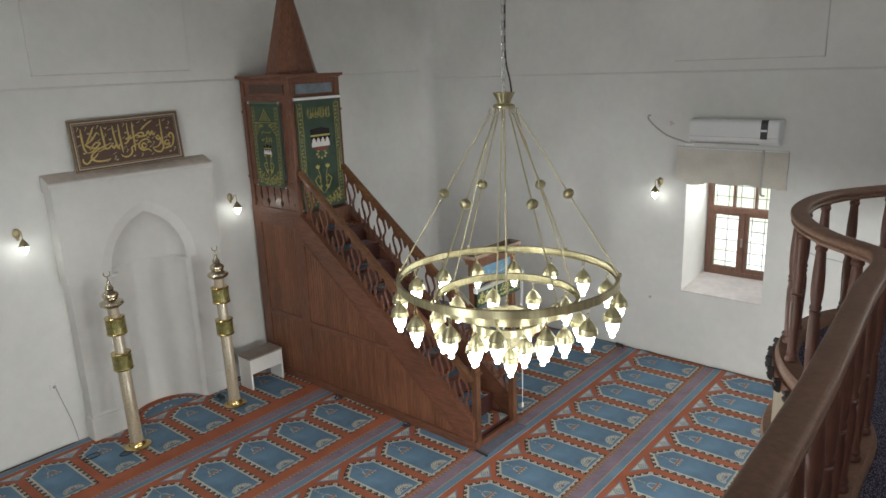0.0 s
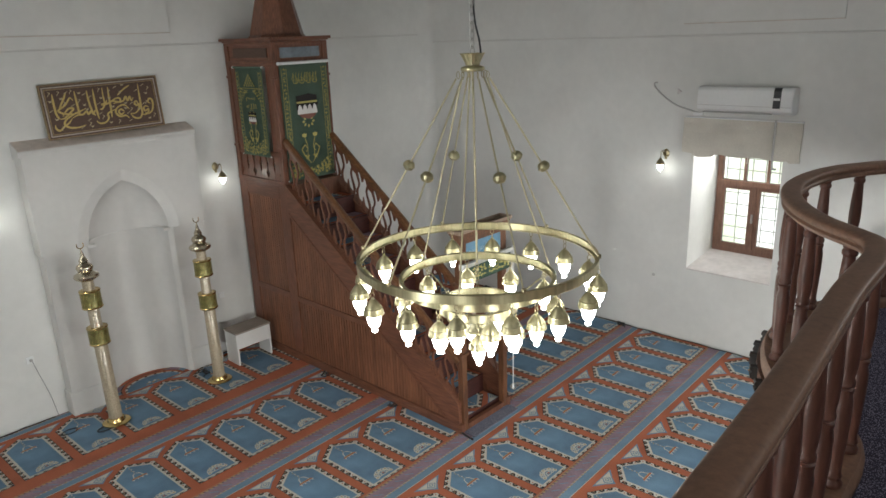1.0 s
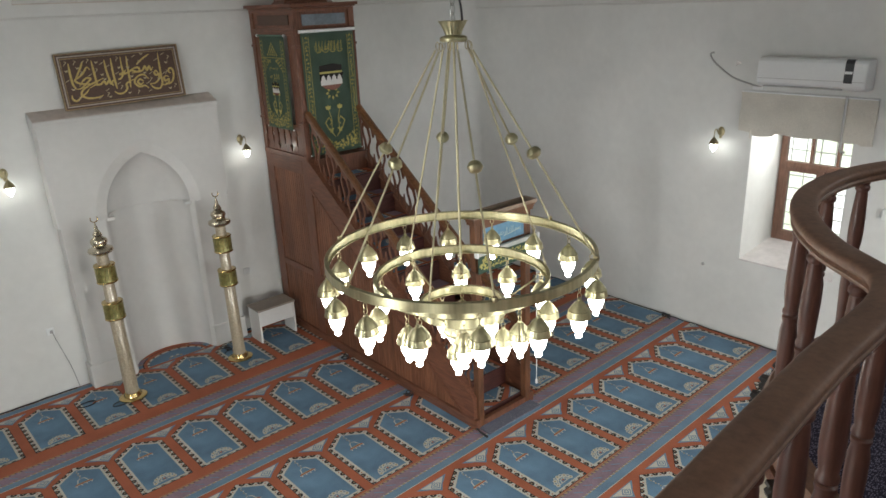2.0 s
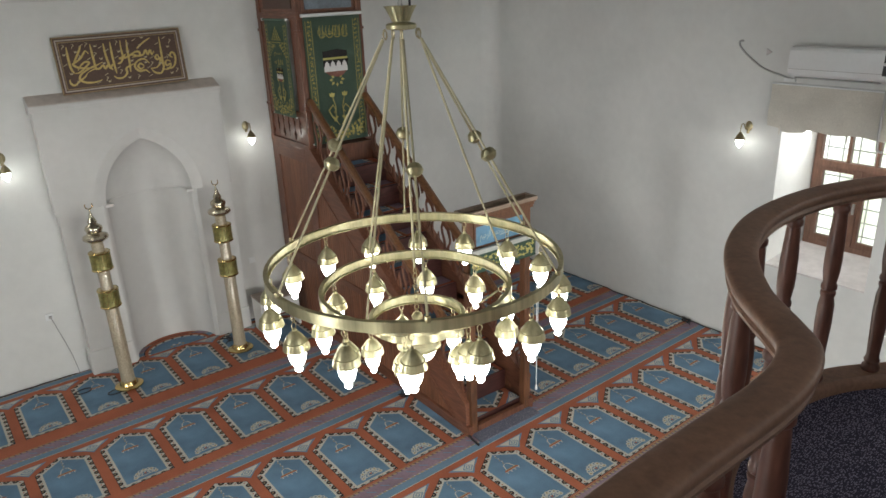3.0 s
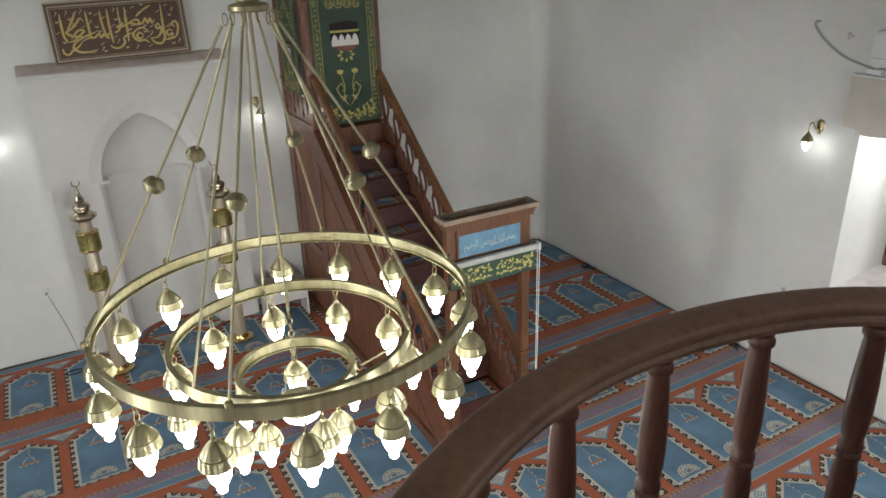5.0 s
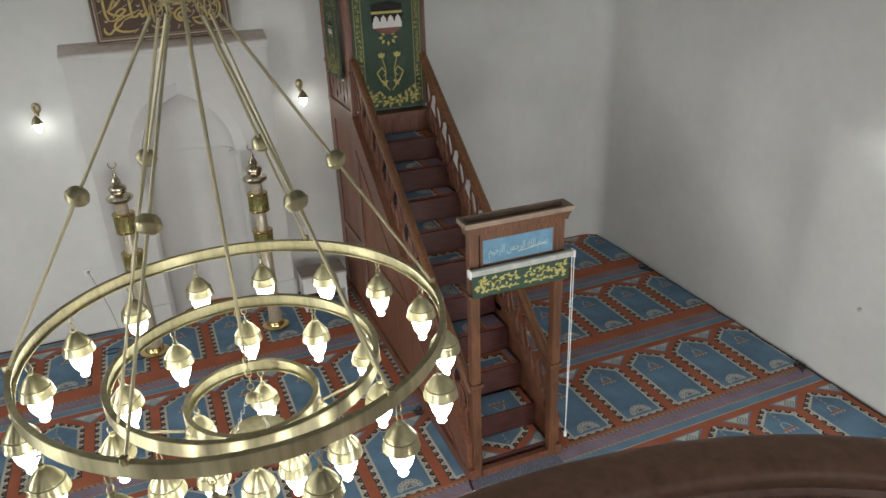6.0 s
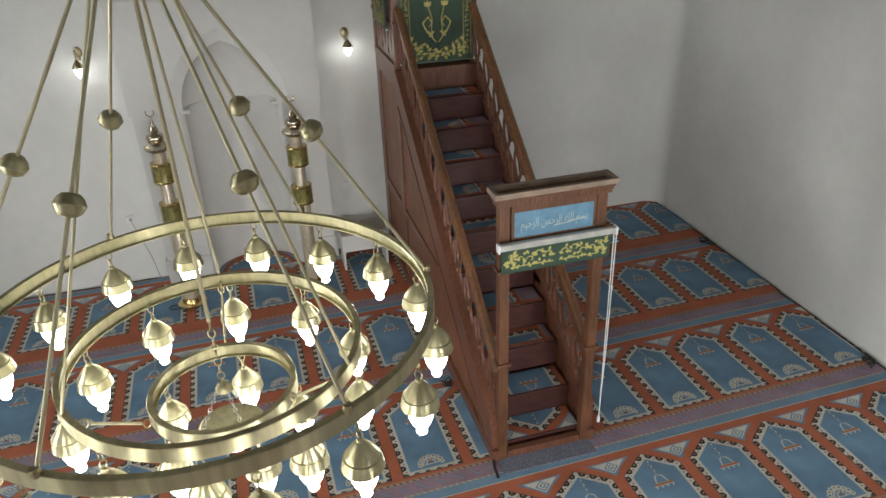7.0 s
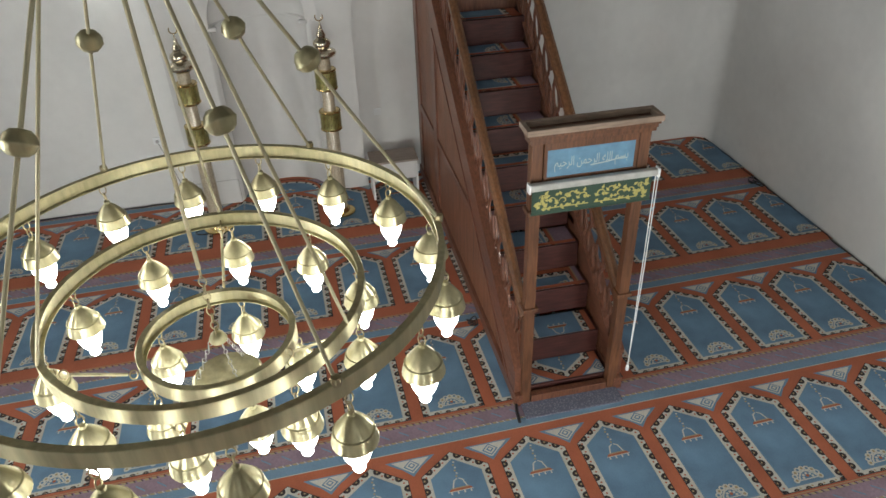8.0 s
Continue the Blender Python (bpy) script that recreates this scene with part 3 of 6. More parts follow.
def carpet_row(xa, ylast, x_end, y0, y1):
    """One woven length of carpet across the hall, with its border bands and its niches."""
    bm, stitch, whole, ends = bmesh.new(), bmesh.new(), [], []
    z = 0.010
    xs = xa - 0.315
    for a, b, m in ((xs, xa - 0.165, PURPLE_Y), (xa - 0.165, xa - 0.078, PALE_Y), (xa - 0.078, x_end, RUST_Y)):
        flat(bm, [(a, y0), (b, y0), (b, y1), (a, y1)], z, m)
    n = int((y1 - y0) / 0.05)
    for i in range(n):
        y = y0 + i * 0.05
        for x, w in ((xs + 0.002, 0.018), (xa - 0.174, 0.016)):
            flat(stitch, [(x, y), (x + w, y + 0.012), (x + w, y + 0.040), (x, y + 0.028)], z + 0.0015, TAN_Y)
            flat(stitch, [(x, y + 0.030), (x + w, y + 0.042), (x + w, y + 0.05), (x, y + 0.038)], z + 0.0015, DARK_Y if x < xs + 0.01 else CREAM_Y)
    for i in range(int((y1 - y0) / 0.14)):
        y = y0 + 0.14 * i
        flat(stitch, [(xs + 0.045, y), (xs + 0.062, y + 0.004), (xs + 0.115, y + 0.070), (xs + 0.098, y + 0.066)], z + 0.0015, PALE_Y)
    for x, w, m in ((xa - 0.080, 0.006, CREAM_Y), (x_end - 0.012, 0.006, TAN_Y)):
        flat(bm, [(x, y0), (x + w, y0), (x + w, y1), (x, y1)], z + 0.0015, m)
    j = 0
    while True:
        yc = ylast - PITCH * j
        j += 1
        if yc < y0 - 0.3:
            break
        if yc + 0.46 < y1 and yc - 0.25 > y0:
            whole.append(yc)
            continue
        end = bmesh.new()
        for h, m, pts in NICHE:
            flat(end, [(xa + u, min(max(yc + v, y0), y1)) for u, v in pts], z + 0.0015 * (h + 1), m)
        ends.append(end)
    return bm, stitch, whole, ends


nb_ = bmesh.new()
for h, m, pts in NICHE:
    flat(nb_, pts, 0.0015 * (h + 1), m)
NICHE_ME = finish(nb_, "carpet_niche", YARNS)
for i, (xa, yl) in enumerate(ROWS_X):
    x_end = ROWS_X[i + 1][0] - 0.315 if i + 1 < len(ROWS_X) else EX
    bm, stitch, whole, ends = carpet_row(xa, yl, x_end, SY, NY - 0.03)
    ob = part("prayer_carpet", bm, YARNS)
    tagged(part("braided_edge", stitch, YARNS, ob), kind="stuff")
    for end in ends:
        part("carpet_niche", end, YARNS, ob)
    for yc in whole:
        q = new("carpet_niche", NICHE_ME)
        q.parent, q.location = ob, (xa, yc, 0.010)
    ob.matrix_world = Matrix.Translation((xa, 5.0, 0)) @ Matrix.Rotation(SKEW, 4, "Z") @ Matrix.Translation((-xa, -5.0, 0))
    tagged(ob, "blue and rust prayer carpet with cream bordered niches in a row", "carpet", "carpet rows", kind="structure")

# ---- prayer niche ----


def pointed(half, spring, apex, n=9):
    """Right half of a pointed arch as (offset, height), from the spring to the tip."""
    h = apex - spring
    r = (half * half + h * h) / (2 * half)
    end = math.acos((r - half) / r)
    return [(half - r + r * math.cos(end * i / n), spring + r * math.sin(end * i / n)) for i in range(n + 1)]


MY = 4.03


mihrab = thing("mihrab", "white plastered prayer niche with a pointed arch and moulded ledge", "prayer niche", at=(WX, MY, 0))
FRONT, SPRING = -7.765, 1.955
UP = FRONT + 0.016
b = bmesh.new()
prism(b, [(3.06, 0), (3.06, SPRING), (MY - 0.515, SPRING), (MY - 0.515, 0)], on_x(0), WX + 0.002, FRONT)
part("jamb", b, PLASTER_TRIM, mihrab)
b = bmesh.new()
prism(b, [(MY + 0.515, 0), (MY + 0.515, SPRING), (4.95, SPRING), (4.95, 0)], on_x(0), WX + 0.002, FRONT)
part("jamb", b, PLASTER_TRIM, mihrab)
outer = pointed(0.595, SPRING, 2.755, 14)
b = bmesh.new()
ring = [(MY + a, c) for a, c in outer] + [(MY - a, c) for a, c in outer[-2::-1]]
prism(b, [(3.035, SPRING), (3.035, 3.03), (4.975, 3.03), (4.975, SPRING)] + ring, on_x(0), WX + 0.002, UP)
part("front_panel", b, PLASTER_TRIM, mihrab)
# the recess: a splayed band round the arch, then the curved back
b = bmesh.new()
seg = 22
inner = pointed(0.475, SPRING, 2.625, 14)
rows_n = []
for (ro, zo), (ri, zi) in zip(outer, inner):
    ri = max(ri, 0.0002)
    lip = 0.012 * ri / 0.475
    deep = 0.40 * (ri / 0.475) ** 1.15
    arc = [(UP - 0.037 - deep * math.sin(math.pi * i / seg), MY - ri * math.cos(math.pi * i / seg), zi) for i in range(seg + 1)]
    rows_n.append([(UP, MY - ro, zo), (UP - 0.012, MY - ro + 0.35 * (ro - ri), zo + 0.35 * (zi - zo)), (UP - 0.034, MY - ri - lip, zi)] + arc + [(UP - 0.034, MY + ri + lip, zi), (UP - 0.012, MY + ro - 0.35 * (ro - ri), zo + 0.35 * (zi - zo)), (UP, MY + ro, zo)])
below = []
for z in (0.0, 0.6, 1.2, 1.7, SPRING - 0.012):
    arc = [(FRONT - 0.05 - 0.41 * math.sin(math.pi * i / seg), MY - 0.468 * math.cos(math.pi * i / seg), z) for i in range(seg + 1)]
    below.append([(FRONT - 0.002, MY - 0.52, z), (FRONT - 0.012, MY - 0.495, z), (FRONT - 0.04, MY - 0.478, z)] + arc + [(FRONT - 0.04, MY + 0.478, z), (FRONT - 0.012, MY + 0.495, z), (FRONT - 0.002, MY + 0.52, z)])
vr = [[b.verts.new(p) for p in row] for row in below + rows_n]
for p, q in zip(vr, vr[1:]):
    for i in range(len(p) - 1):
        b.faces.new((p[i], p[i + 1], q[i + 1], q[i]))
part("recess", b, PLASTER_TRIM, mihrab, "shallow curved back and splayed arch", smooth=True)
b = bmesh.new()
ring = [Vector((FRONT - 0.045 - 0.40 * math.sin(math.pi * i / 20), MY + 0.464 * math.cos(math.pi * i / 20), SPRING - 0.005)) for i in range(21)]
sweep(b, ring, [(-0.006, -0.022), (0.010, -0.018), (0.018, -0.004), (0.018, 0.006), (-0.006, 0.016)])
for s in (-1, 1):
    box(b, FRONT - 0.07, FRONT - 0.012, min(MY + s * 0.40, MY + s * 0.49), max(MY + s * 0.40, MY + s * 0.49), SPRING - 0.035, SPRING + 0.004, bevel=0.012)
part("impost_moulding", b, PLASTER_TRIM, mihrab)
b = bmesh.new()
side_on = lambda a, c, d: Vector((a, d, c))
prism(b, [(WX + 0.002, 3.00), (WX + 0.002, 3.178), (WX + 0.07, 3.158), (FRONT + 0.024, 3.098), (FRONT + 0.031, 3.092), (FRONT + 0.034, 3.082), (FRONT + 0.031, 3.070), (FRONT + 0.022, 3.062), (FRONT + 0.020, 3.045), (FRONT + 0.016, 3.03)], side_on, 3.015, 4.995)
ledge = part("ledge", b, PLASTER_TRIM, mihrab, "moulded plaster ledge")
b = bmesh.new()
prism(b, [(WX + 0.003, 3.178), (WX + 0.003, 3.183), (WX + 0.07, 3.163), (FRONT + 0.020, 3.1045), (FRONT + 0.026, 3.0985), (FRONT + 0.024, 3.0965), (WX + 0.07, 3.157)], side_on, 3.02, 4.99)
part("dust_layer", b, LEDGE_DUST_PANEL_LINE, ledge, "grey-brown dust on the ledge")
for y0, y1 in ((3.035, MY - 0.50), (MY + 0.50, 4.97)):
    part("plinth", boxed(WX + 0.002, FRONT + 0.014, y0, y1, 0.0, 0.30, bevel=0.02), PLASTER_TRIM, mihrab)

b = bmesh.new()
NB = FRONT - 0.05
curve_in = lambda d, h: [(NB - d * math.sin(math.pi * i / 20), MY + h * math.cos(math.pi * i / 20)) for i in range(21)]
flat(b, [(NB + 0.06, MY + 0.47)] + curve_in(0.405, 0.462) + [(NB + 0.06, MY - 0.47)], 0.009, RUST_Y)
flat(b, curve_in(0.345, 0.41), 0.0105, DARK_Y)
flat(b, curve_in(0.33, 0.395), 0.012, RUST_Y)
flat(b, curve_in(0.27, 0.36), 0.0135, CREAM_Y)
flat(b, curve_in(0.235, 0.335), 0.015, BLUE_Y)
for i in range(9):
    a = math.pi * (i + 0.5) / 9
    flat(b, disc(NB - 0.252 * math.sin(a), MY + 0.347 * math.cos(a), 0.018, 6), 0.0165, DARK_Y)
for i in range(5):
    flat(b, disc(NB - 0.045 - 0.03 * (i % 2), MY - 0.07 + 0.035 * i, 0.02, 6), 0.0165, CREAM_Y if i % 2 else TAN_Y)
tagged(part("prayer_carpet", b, YARNS), "piece of rust and blue prayer carpet cut to the niche", "carpet", "carpet rows", kind="structure")

# ---- inscription board on the ledge ----
board = thing("inscription_board", "framed dark board with gold calligraphy leaning on the niche ledge", "inscription board", at=(-7.855, 4.03, 3.16))
LEAN_B = math.atan2(0.065, 0.57)


def on_board(a, b, d):
    return Vector((-7.855 + d * math.cos(LEAN_B) - b * math.sin(LEAN_B), a, 3.160 + b * math.cos(LEAN_B) + d * math.sin(LEAN_B) + 0.018 * (a - BY0)))


BY0, BY1, BH = 3.378, 4.678, 0.578
b = bmesh.new()
prism(b, [(BY0 + 0.03, 0.03), (BY1 - 0.03, 0.03), (BY1 - 0.03, BH - 0.03), (BY0 + 0.03, BH - 0.03)], on_board, -0.012, 0.004)
part("panel", b, BOARD_BROWN, board)
for w0, w1, d, m, nm in ((0.0, 0.012, 0.022, FRAME_GOLD, "frame_bar"), (0.012, 0.027, 0.013, BOARD_BROWN, "channel_bar"), (0.027, 0.040, 0.018, FRAME_PINK, "inlay_bar"), (0.040, 0.048, 0.011, BOARD_BROWN, "inner_channel_bar"), (0.048, 0.058, 0.016, FRAME_GOLD, "inner_bar")):
    for q in (((BY0 + w0, w0), (BY1 - w0, w0), (BY1 - w1, w1), (BY0 + w1, w1)), ((BY0 + w0, BH - w0), (BY0 + w1, BH - w1), (BY1 - w1, BH - w1), (BY1 - w0, BH - w0)),
              ((BY0 + w0, w0), (BY0 + w1, w1), (BY0 + w1, BH - w1), (BY0 + w0, BH - w0)), ((BY1 - w0, w0), (BY1 - w0, BH - w0), (BY1 - w1, BH - w1), (BY1 - w1, w1))):
        b = bmesh.new()
        prism(b, list(q), on_board, -0.012, d)
        part(nm, b, m, board)


def joined_forms(text):
    """Arabic words in their joined letter forms, in the order in which they are drawn."""
    forms = {"ا": ("\uFE8D", "\uFE8E", None, None), "ب": ("\uFE8F", "\uFE90", "\uFE91", "\uFE92"), "ج": ("\uFE9D", "\uFE9E", "\uFE9F", "\uFEA0"),
             "ح": ("\uFEA1", "\uFEA2", "\uFEA3", "\uFEA4"), "د": ("\uFEA9", "\uFEAA", None, None), "ر": ("\uFEAD", "\uFEAE", None, None),
             "س": ("\uFEB1", "\uFEB2", "\uFEB3", "\uFEB4"), "ش": ("\uFEB5", "\uFEB6", "\uFEB7", "\uFEB8"), "ط": ("\uFEC1", "\uFEC2", "\uFEC3", "\uFEC4"),
             "ف": ("\uFED1", "\uFED2", "\uFED3", "\uFED4"), "ك": ("\uFED9", "\uFEDA", "\uFEDB", "\uFEDC"), "ل": ("\uFEDD", "\uFEDE", "\uFEDF", "\uFEE0"),
             "م": ("\uFEE1", "\uFEE2", "\uFEE3", "\uFEE4"), "ن": ("\uFEE5", "\uFEE6", "\uFEE7", "\uFEE8"), "ه": ("\uFEE9", "\uFEEA", "\uFEEB", "\uFEEC"),
             "و": ("\uFEED", "\uFEEE", None, None), "ي": ("\uFEF1", "\uFEF2", "\uFEF3", "\uFEF4")}
    out = ""
    for i, ch in enumerate(text):
        if ch not in forms:
            out += ch
            continue
        iso, fin, ini, med = forms[ch]
        before = i > 0 and text[i - 1] in forms and forms[text[i - 1]][2] is not None
        after = ini is not None and i + 1 < len(text) and text[i + 1] in forms
        out += (med if before and after else fin if before else ini if after else iso)
    return out[::-1]


# pen strokes of the five words, in thousandths of the field
WORDS = [
    [[(947, 451), (926, 495), (940, 568), (966, 544), (972, 431), (954, 282), (914, 207), (878, 234)], [(922, 367), (893, 401), (870, 347), (884, 284), (916, 318), (905, 227), (869, 194), (833, 221)], [(857, 958), (853, 716), (849, 400), (848, 243), (813, 125), (759, 158), (733, 258)]],  # turn towards
    [[(826, 461), (810, 549), (789, 496), (808, 440), (832, 476), (823, 351), (782, 261), (732, 259)], [(728, 377), (685, 489), (622, 448), (593, 331), (628, 221), (681, 231), (713, 154)], [(677, 333), (647, 391), (622, 332), (644, 267), (676, 316)], [(600, 404), (550, 368), (515, 312), (516, 213), (479, 125), (429, 116), (398, 182)], [(564, 954), (557, 662), (554, 417), (548, 220)]],  # your face
    [[(789, 647), (765, 569), (754, 672), (729, 578), (715, 681), (687, 589), (638, 568), (585, 606), (535, 561)], [(776, 950), (721, 879), (673, 799), (640, 732)], [(510, 950), (506, 756), (506, 593), (472, 553), (535, 561), (621, 663), (658, 646), (648, 574), (582, 549)], [(534, 644), (506, 544), (476, 454), (451, 445)]],  # direction
    [[(423, 937), (419, 656), (421, 412), (426, 223)], [(364, 918), (365, 670), (378, 424), (400, 312)], [(430, 361), (407, 433), (384, 358), (367, 435), (341, 362), (324, 439), (291, 376), (243, 374), (185, 311)], [(326, 511), (277, 460), (208, 400), (132, 295), (113, 181), (158, 103), (232, 88), (294, 125)], [(185, 303), (153, 217), (112, 158), (63, 70), (32, 120), (31, 207)]],  # the mosque
    [[(254, 927), (256, 697), (259, 457), (262, 352)], [(59, 909), (56, 670), (60, 442), (81, 326)], [(227, 720), (205, 789), (180, 716), (149, 630), (110, 569), (82, 522), (115, 450), (177, 416), (251, 412)], [(181, 928), (149, 779), (114, 639), (89, 544)], [(81, 326), (123, 337), (175, 433), (216, 525), (182, 550), (143, 482), (111, 380)]],  # the sacred
]
# vowel signs between them
MARKS = [(702, 966), (897, 924), (947, 829), (920, 708), (824, 806), (34, 908), (30, 735), (22, 523), (112, 909), (126, 777), (177, 913), (222, 923), (292, 867), (332, 838), (282, 691), (321, 581), (384, 765), (477, 905), (481, 702), (451, 587), (567, 844), (558, 683), (628, 933), (667, 780), (702, 522), (758, 508), (751, 363), (695, 399), (882, 476), (968, 153), (913, 95), (720, 98), (614, 100), (529, 101), (338, 233), (340, 131), (352, 66), (264, 73), (93, 108), (55, 318), (218, 608), (148, 665), (337, 476), (453, 354), (471, 255), (578, 472), (714, 289), (908, 490), (824, 343)]


def pen_stroke(bm, points, width, place, d):
    """A broad-nibbed stroke: thick where it runs down or to the lower left, thin where it turns up."""
    line = [Vector((p.x, p.y)) for p in smooth_path([(x, y, 0) for x, y in points], 5)]
    n = len(line)
    pairs = []
    for i, p in enumerate(line):
        t = (line[min(i + 1, n - 1)] - line[max(i - 1, 0)]).normalized()
        nib = 0.74 + 0.26 * abs(t.x * 0.5 - t.y * 0.866)
        w = width * nib * min(1.0, 0.35 + 3.0 * min(i, n - 1 - i) / n)
        side = Vector((-t.y, t.x)) * w / 2
        pairs.append((bm.verts.new(place(p.x + side.x, p.y + side.y, d)), bm.verts.new(place(p.x - side.x, p.y - side.y, d))))
    for a, b in zip(pairs, pairs[1:]):
        bm.faces.new((a[0], a[1], b[1], b[0]))


FW, FH = BY1 - BY0 - 0.116, BH - 0.116
level = 0
for word in WORDS:
    for points in word:
        level += 1
        b = bmesh.new()
        pen_stroke(b, [(BY0 + 0.058 + FW * x / 1000, 0.058 + FH * y / 1000) for x, y in points], 0.0235, on_board, 0.0055 + 0.00012 * level)
        part("pen_stroke", b, BOARD_GOLD, board, "gold joined lettering")
b = bmesh.new()
for i, (u, v) in enumerate(MARKS):
    y, z, w = BY0 + 0.058 + FW * u / 1000, 0.058 + FH * v / 1000, 0.018 + 0.003 * (i % 3)
    if i % 3 == 0:
        pts = [(y - w, z + w * 0.9), (y - w * 0.3, z - w * 0.3), (y, z + w * 0.5), (y + w * 0.4, z - w * 0.2), (y + w, z + w)]
    elif i % 3 == 1:
        pts = [(y - w * 1.1, z - w * 0.5), (y, z), (y + w * 1.1, z + w * 0.6)]
    else:
        pts = [(y - w * 0.4, z + w), (y + w * 0.4, z + w * 0.4), (y - w * 0.3, z - w * 0.2), (y - w * 0.7, z - w)]
    pen_stroke(b, pts, 0.0085, on_board, 0.0098)
tagged(part("vowel_marks", b, PALE_GOLD, board, "pale gold vowel marks"), kind="stuff")

# ---- pulpit ----
minbar = thing("minbar", "dark walnut stepped pulpit with gate, railings, canopy and spire", "pulpit", at=(-5.9, 6.03, 0))
PY0, PY1 = 5.62, 6.44
GX = -4.03
RISE, RUN = 0.2265, 0.262
TOP_STEP = (-6.47, 2.18)


def string_top(x):
    """Upper edge of the sloping string board at x."""
    return 0.37 + 0.735 * (-4.12 - x)


def rail_top(x):
    return 0.88 + 0.765 * (-4.12 - x)


def clipped(pts, x0, x1, y0, y1):
    """A polygon cut to a rectangle."""
    for axis, edge, sign in ((0, x0, 1), (0, x1, -1), (1, y0, 1), (1, y1, -1)):
        kept = []
        for p, q in zip(pts, pts[1:] + pts[:1]):
            dp, dq = sign * (p[axis] - edge), sign * (q[axis] - edge)
            if dp >= 0:
                kept.append(p)
            if dp * dq < 0:
                t = dp / (dp - dq)
                kept.append((p[0] + t * (q[0] - p[0]), p[1] + t * (q[1] - p[1])))
        pts = kept
        if len(pts) < 3:
            return []
    return pts


def offcut(bm, area, z, turn, du, dv):
    """A piece cut from a length of prayer carpet: turn in quarter turns, du and dv the corner it is cut from."""
    x0, x1, y0, y1 = area
    xm, ym = (x0 + x1) / 2, (y0 + y1) / 2
    ca, sa = (1, 0, -1, 0)[turn], (0, 1, 0, -1)[turn]
    put = lambda u, v: (xm + ca * (u - du) - sa * (v - dv), ym + sa * (u - du) + ca * (v - dv))
    fields = [(0, m, [(a, -2), (c, -2), (c, 2), (a, 2)]) for a, c, m in ((-0.6, -0.165, PURPLE_Y), (-0.165, -0.078, PALE_Y), (-0.078, 0.945, RUST_Y), (0.945, 1.6, PURPLE_Y))]
    fields += [(0.6, TAN_Y, [(a, -2), (a + 0.012, -2), (a + 0.012, 2), (a, 2)]) for a in (-0.172, -0.084, 0.940)]
    for row in (-1, 0, 1):
        fields += [(h + 1, m, [(u, v + row * PITCH) for u, v in pts]) for h, m, pts in NICHE]
    for h, m, pts in fields:
        pts = clipped([put(u, v) for u, v in pts], *area)
        if pts:
            flat(bm, pts, z + 0.0008 * h, m)


OFFCUTS = [(2, 0.12, 0.03), (2, 0.36, 0.05), (1, 0.66, 0.16), (1, 0.78, 0.03), (1, 0.84, -0.05), (1, 0.72, 0.14), (1, 0.82, 0.0), (1, 0.76, -0.12), (1, 0.80, 0.05), (2, 0.55, 0.0)]

for k in range(10):
    x1 = min(TOP_STEP[0] + (9 - k) * RUN, GX - 0.09)
    x0 = TOP_STEP[0] + (8 - k) * RUN
    z = TOP_STEP[1] - (9 - k) * RISE - (0.04, 0.05, 0.02, 0.02)[min(k, 3)] * (k < 4)
    b = bmesh.new()
    box(b, x0 - 0.02, x1, PY0 + 0.06, PY1 - 0.06, z - 0.03, z, bevel=0.004)
    box(b, x1 - 0.025, x1 - 0.004, PY0 + 0.06, PY1 - 0.06, max(z - RISE, 0.012), z - 0.03)
    st = part("step", b, STEP_WOOD, minbar)
    b = bmesh.new()
    cx0, cx1 = x0 + 0.004, x1 - 0.012
    zc = z + 0.004
    offcut(b, (cx0, cx1, PY0 + 0.08, PY1 - 0.08), zc, *OFFCUTS[k])
    if k > 1:
        flat(b, [(cx1 - 0.032, PY0 + 0.08), (cx1 + 0.006, PY0 + 0.08), (cx1 + 0.006, PY1 - 0.08), (cx1 - 0.032, PY1 - 0.08)], zc + 0.011, RUST_Y)
    part("carpet_piece", b, YARNS, st, "offcut of prayer carpet tacked to the tread")
PLAT = 2.40
XP = TOP_STEP[0] - RUN
b = bmesh.new()
box(b, WX + 0.01, XP, PY0 + 0.06, PY1 - 0.06, PLAT - 0.04, PLAT)
box(b, XP - 0.025, XP - 0.004, PY0 + 0.06, PY1 - 0.06, PLAT - RISE, PLAT - 0.04)
part("platform", b, WOOD, minbar)

XB0, XB1 = -7.90, -6.86     # canopy bay


def slats(x0, x1, zlow, zhigh, y, face):
    """Narrow upright boards with grooves between them; zhigh(x) is the upper edge."""
    w = 0.05
    n = max(1, round((x1 - x0) / w))
    w = (x1 - x0) / n
    for i in range(n):
        a, c = x0 + i * w + 0.0035, x0 + (i + 1) * w - 0.0035
        za, zc = zhigh(a), zhigh(c)
        if max(za, zc) < zlow + 0.02:
            continue
        bm = bmesh.new()
        prism(bm, [(a, zlow), (c, zlow), (c, max(zc, zlow + 0.002)), (a, max(za, zlow + 0.002))], on_y(y), 0.0, 0.018 * face)
        part("slat", bm, SLAT, minbar)


LYRE = [(0.0, 0.030), (0.05, 0.050), (0.12, 0.058), (0.20, 0.046), (0.30, 0.028), (0.42, 0.022), (0.54, 0.036), (0.66, 0.060), (0.78, 0.070), (0.88, 0.058), (1.0, 0.040)]


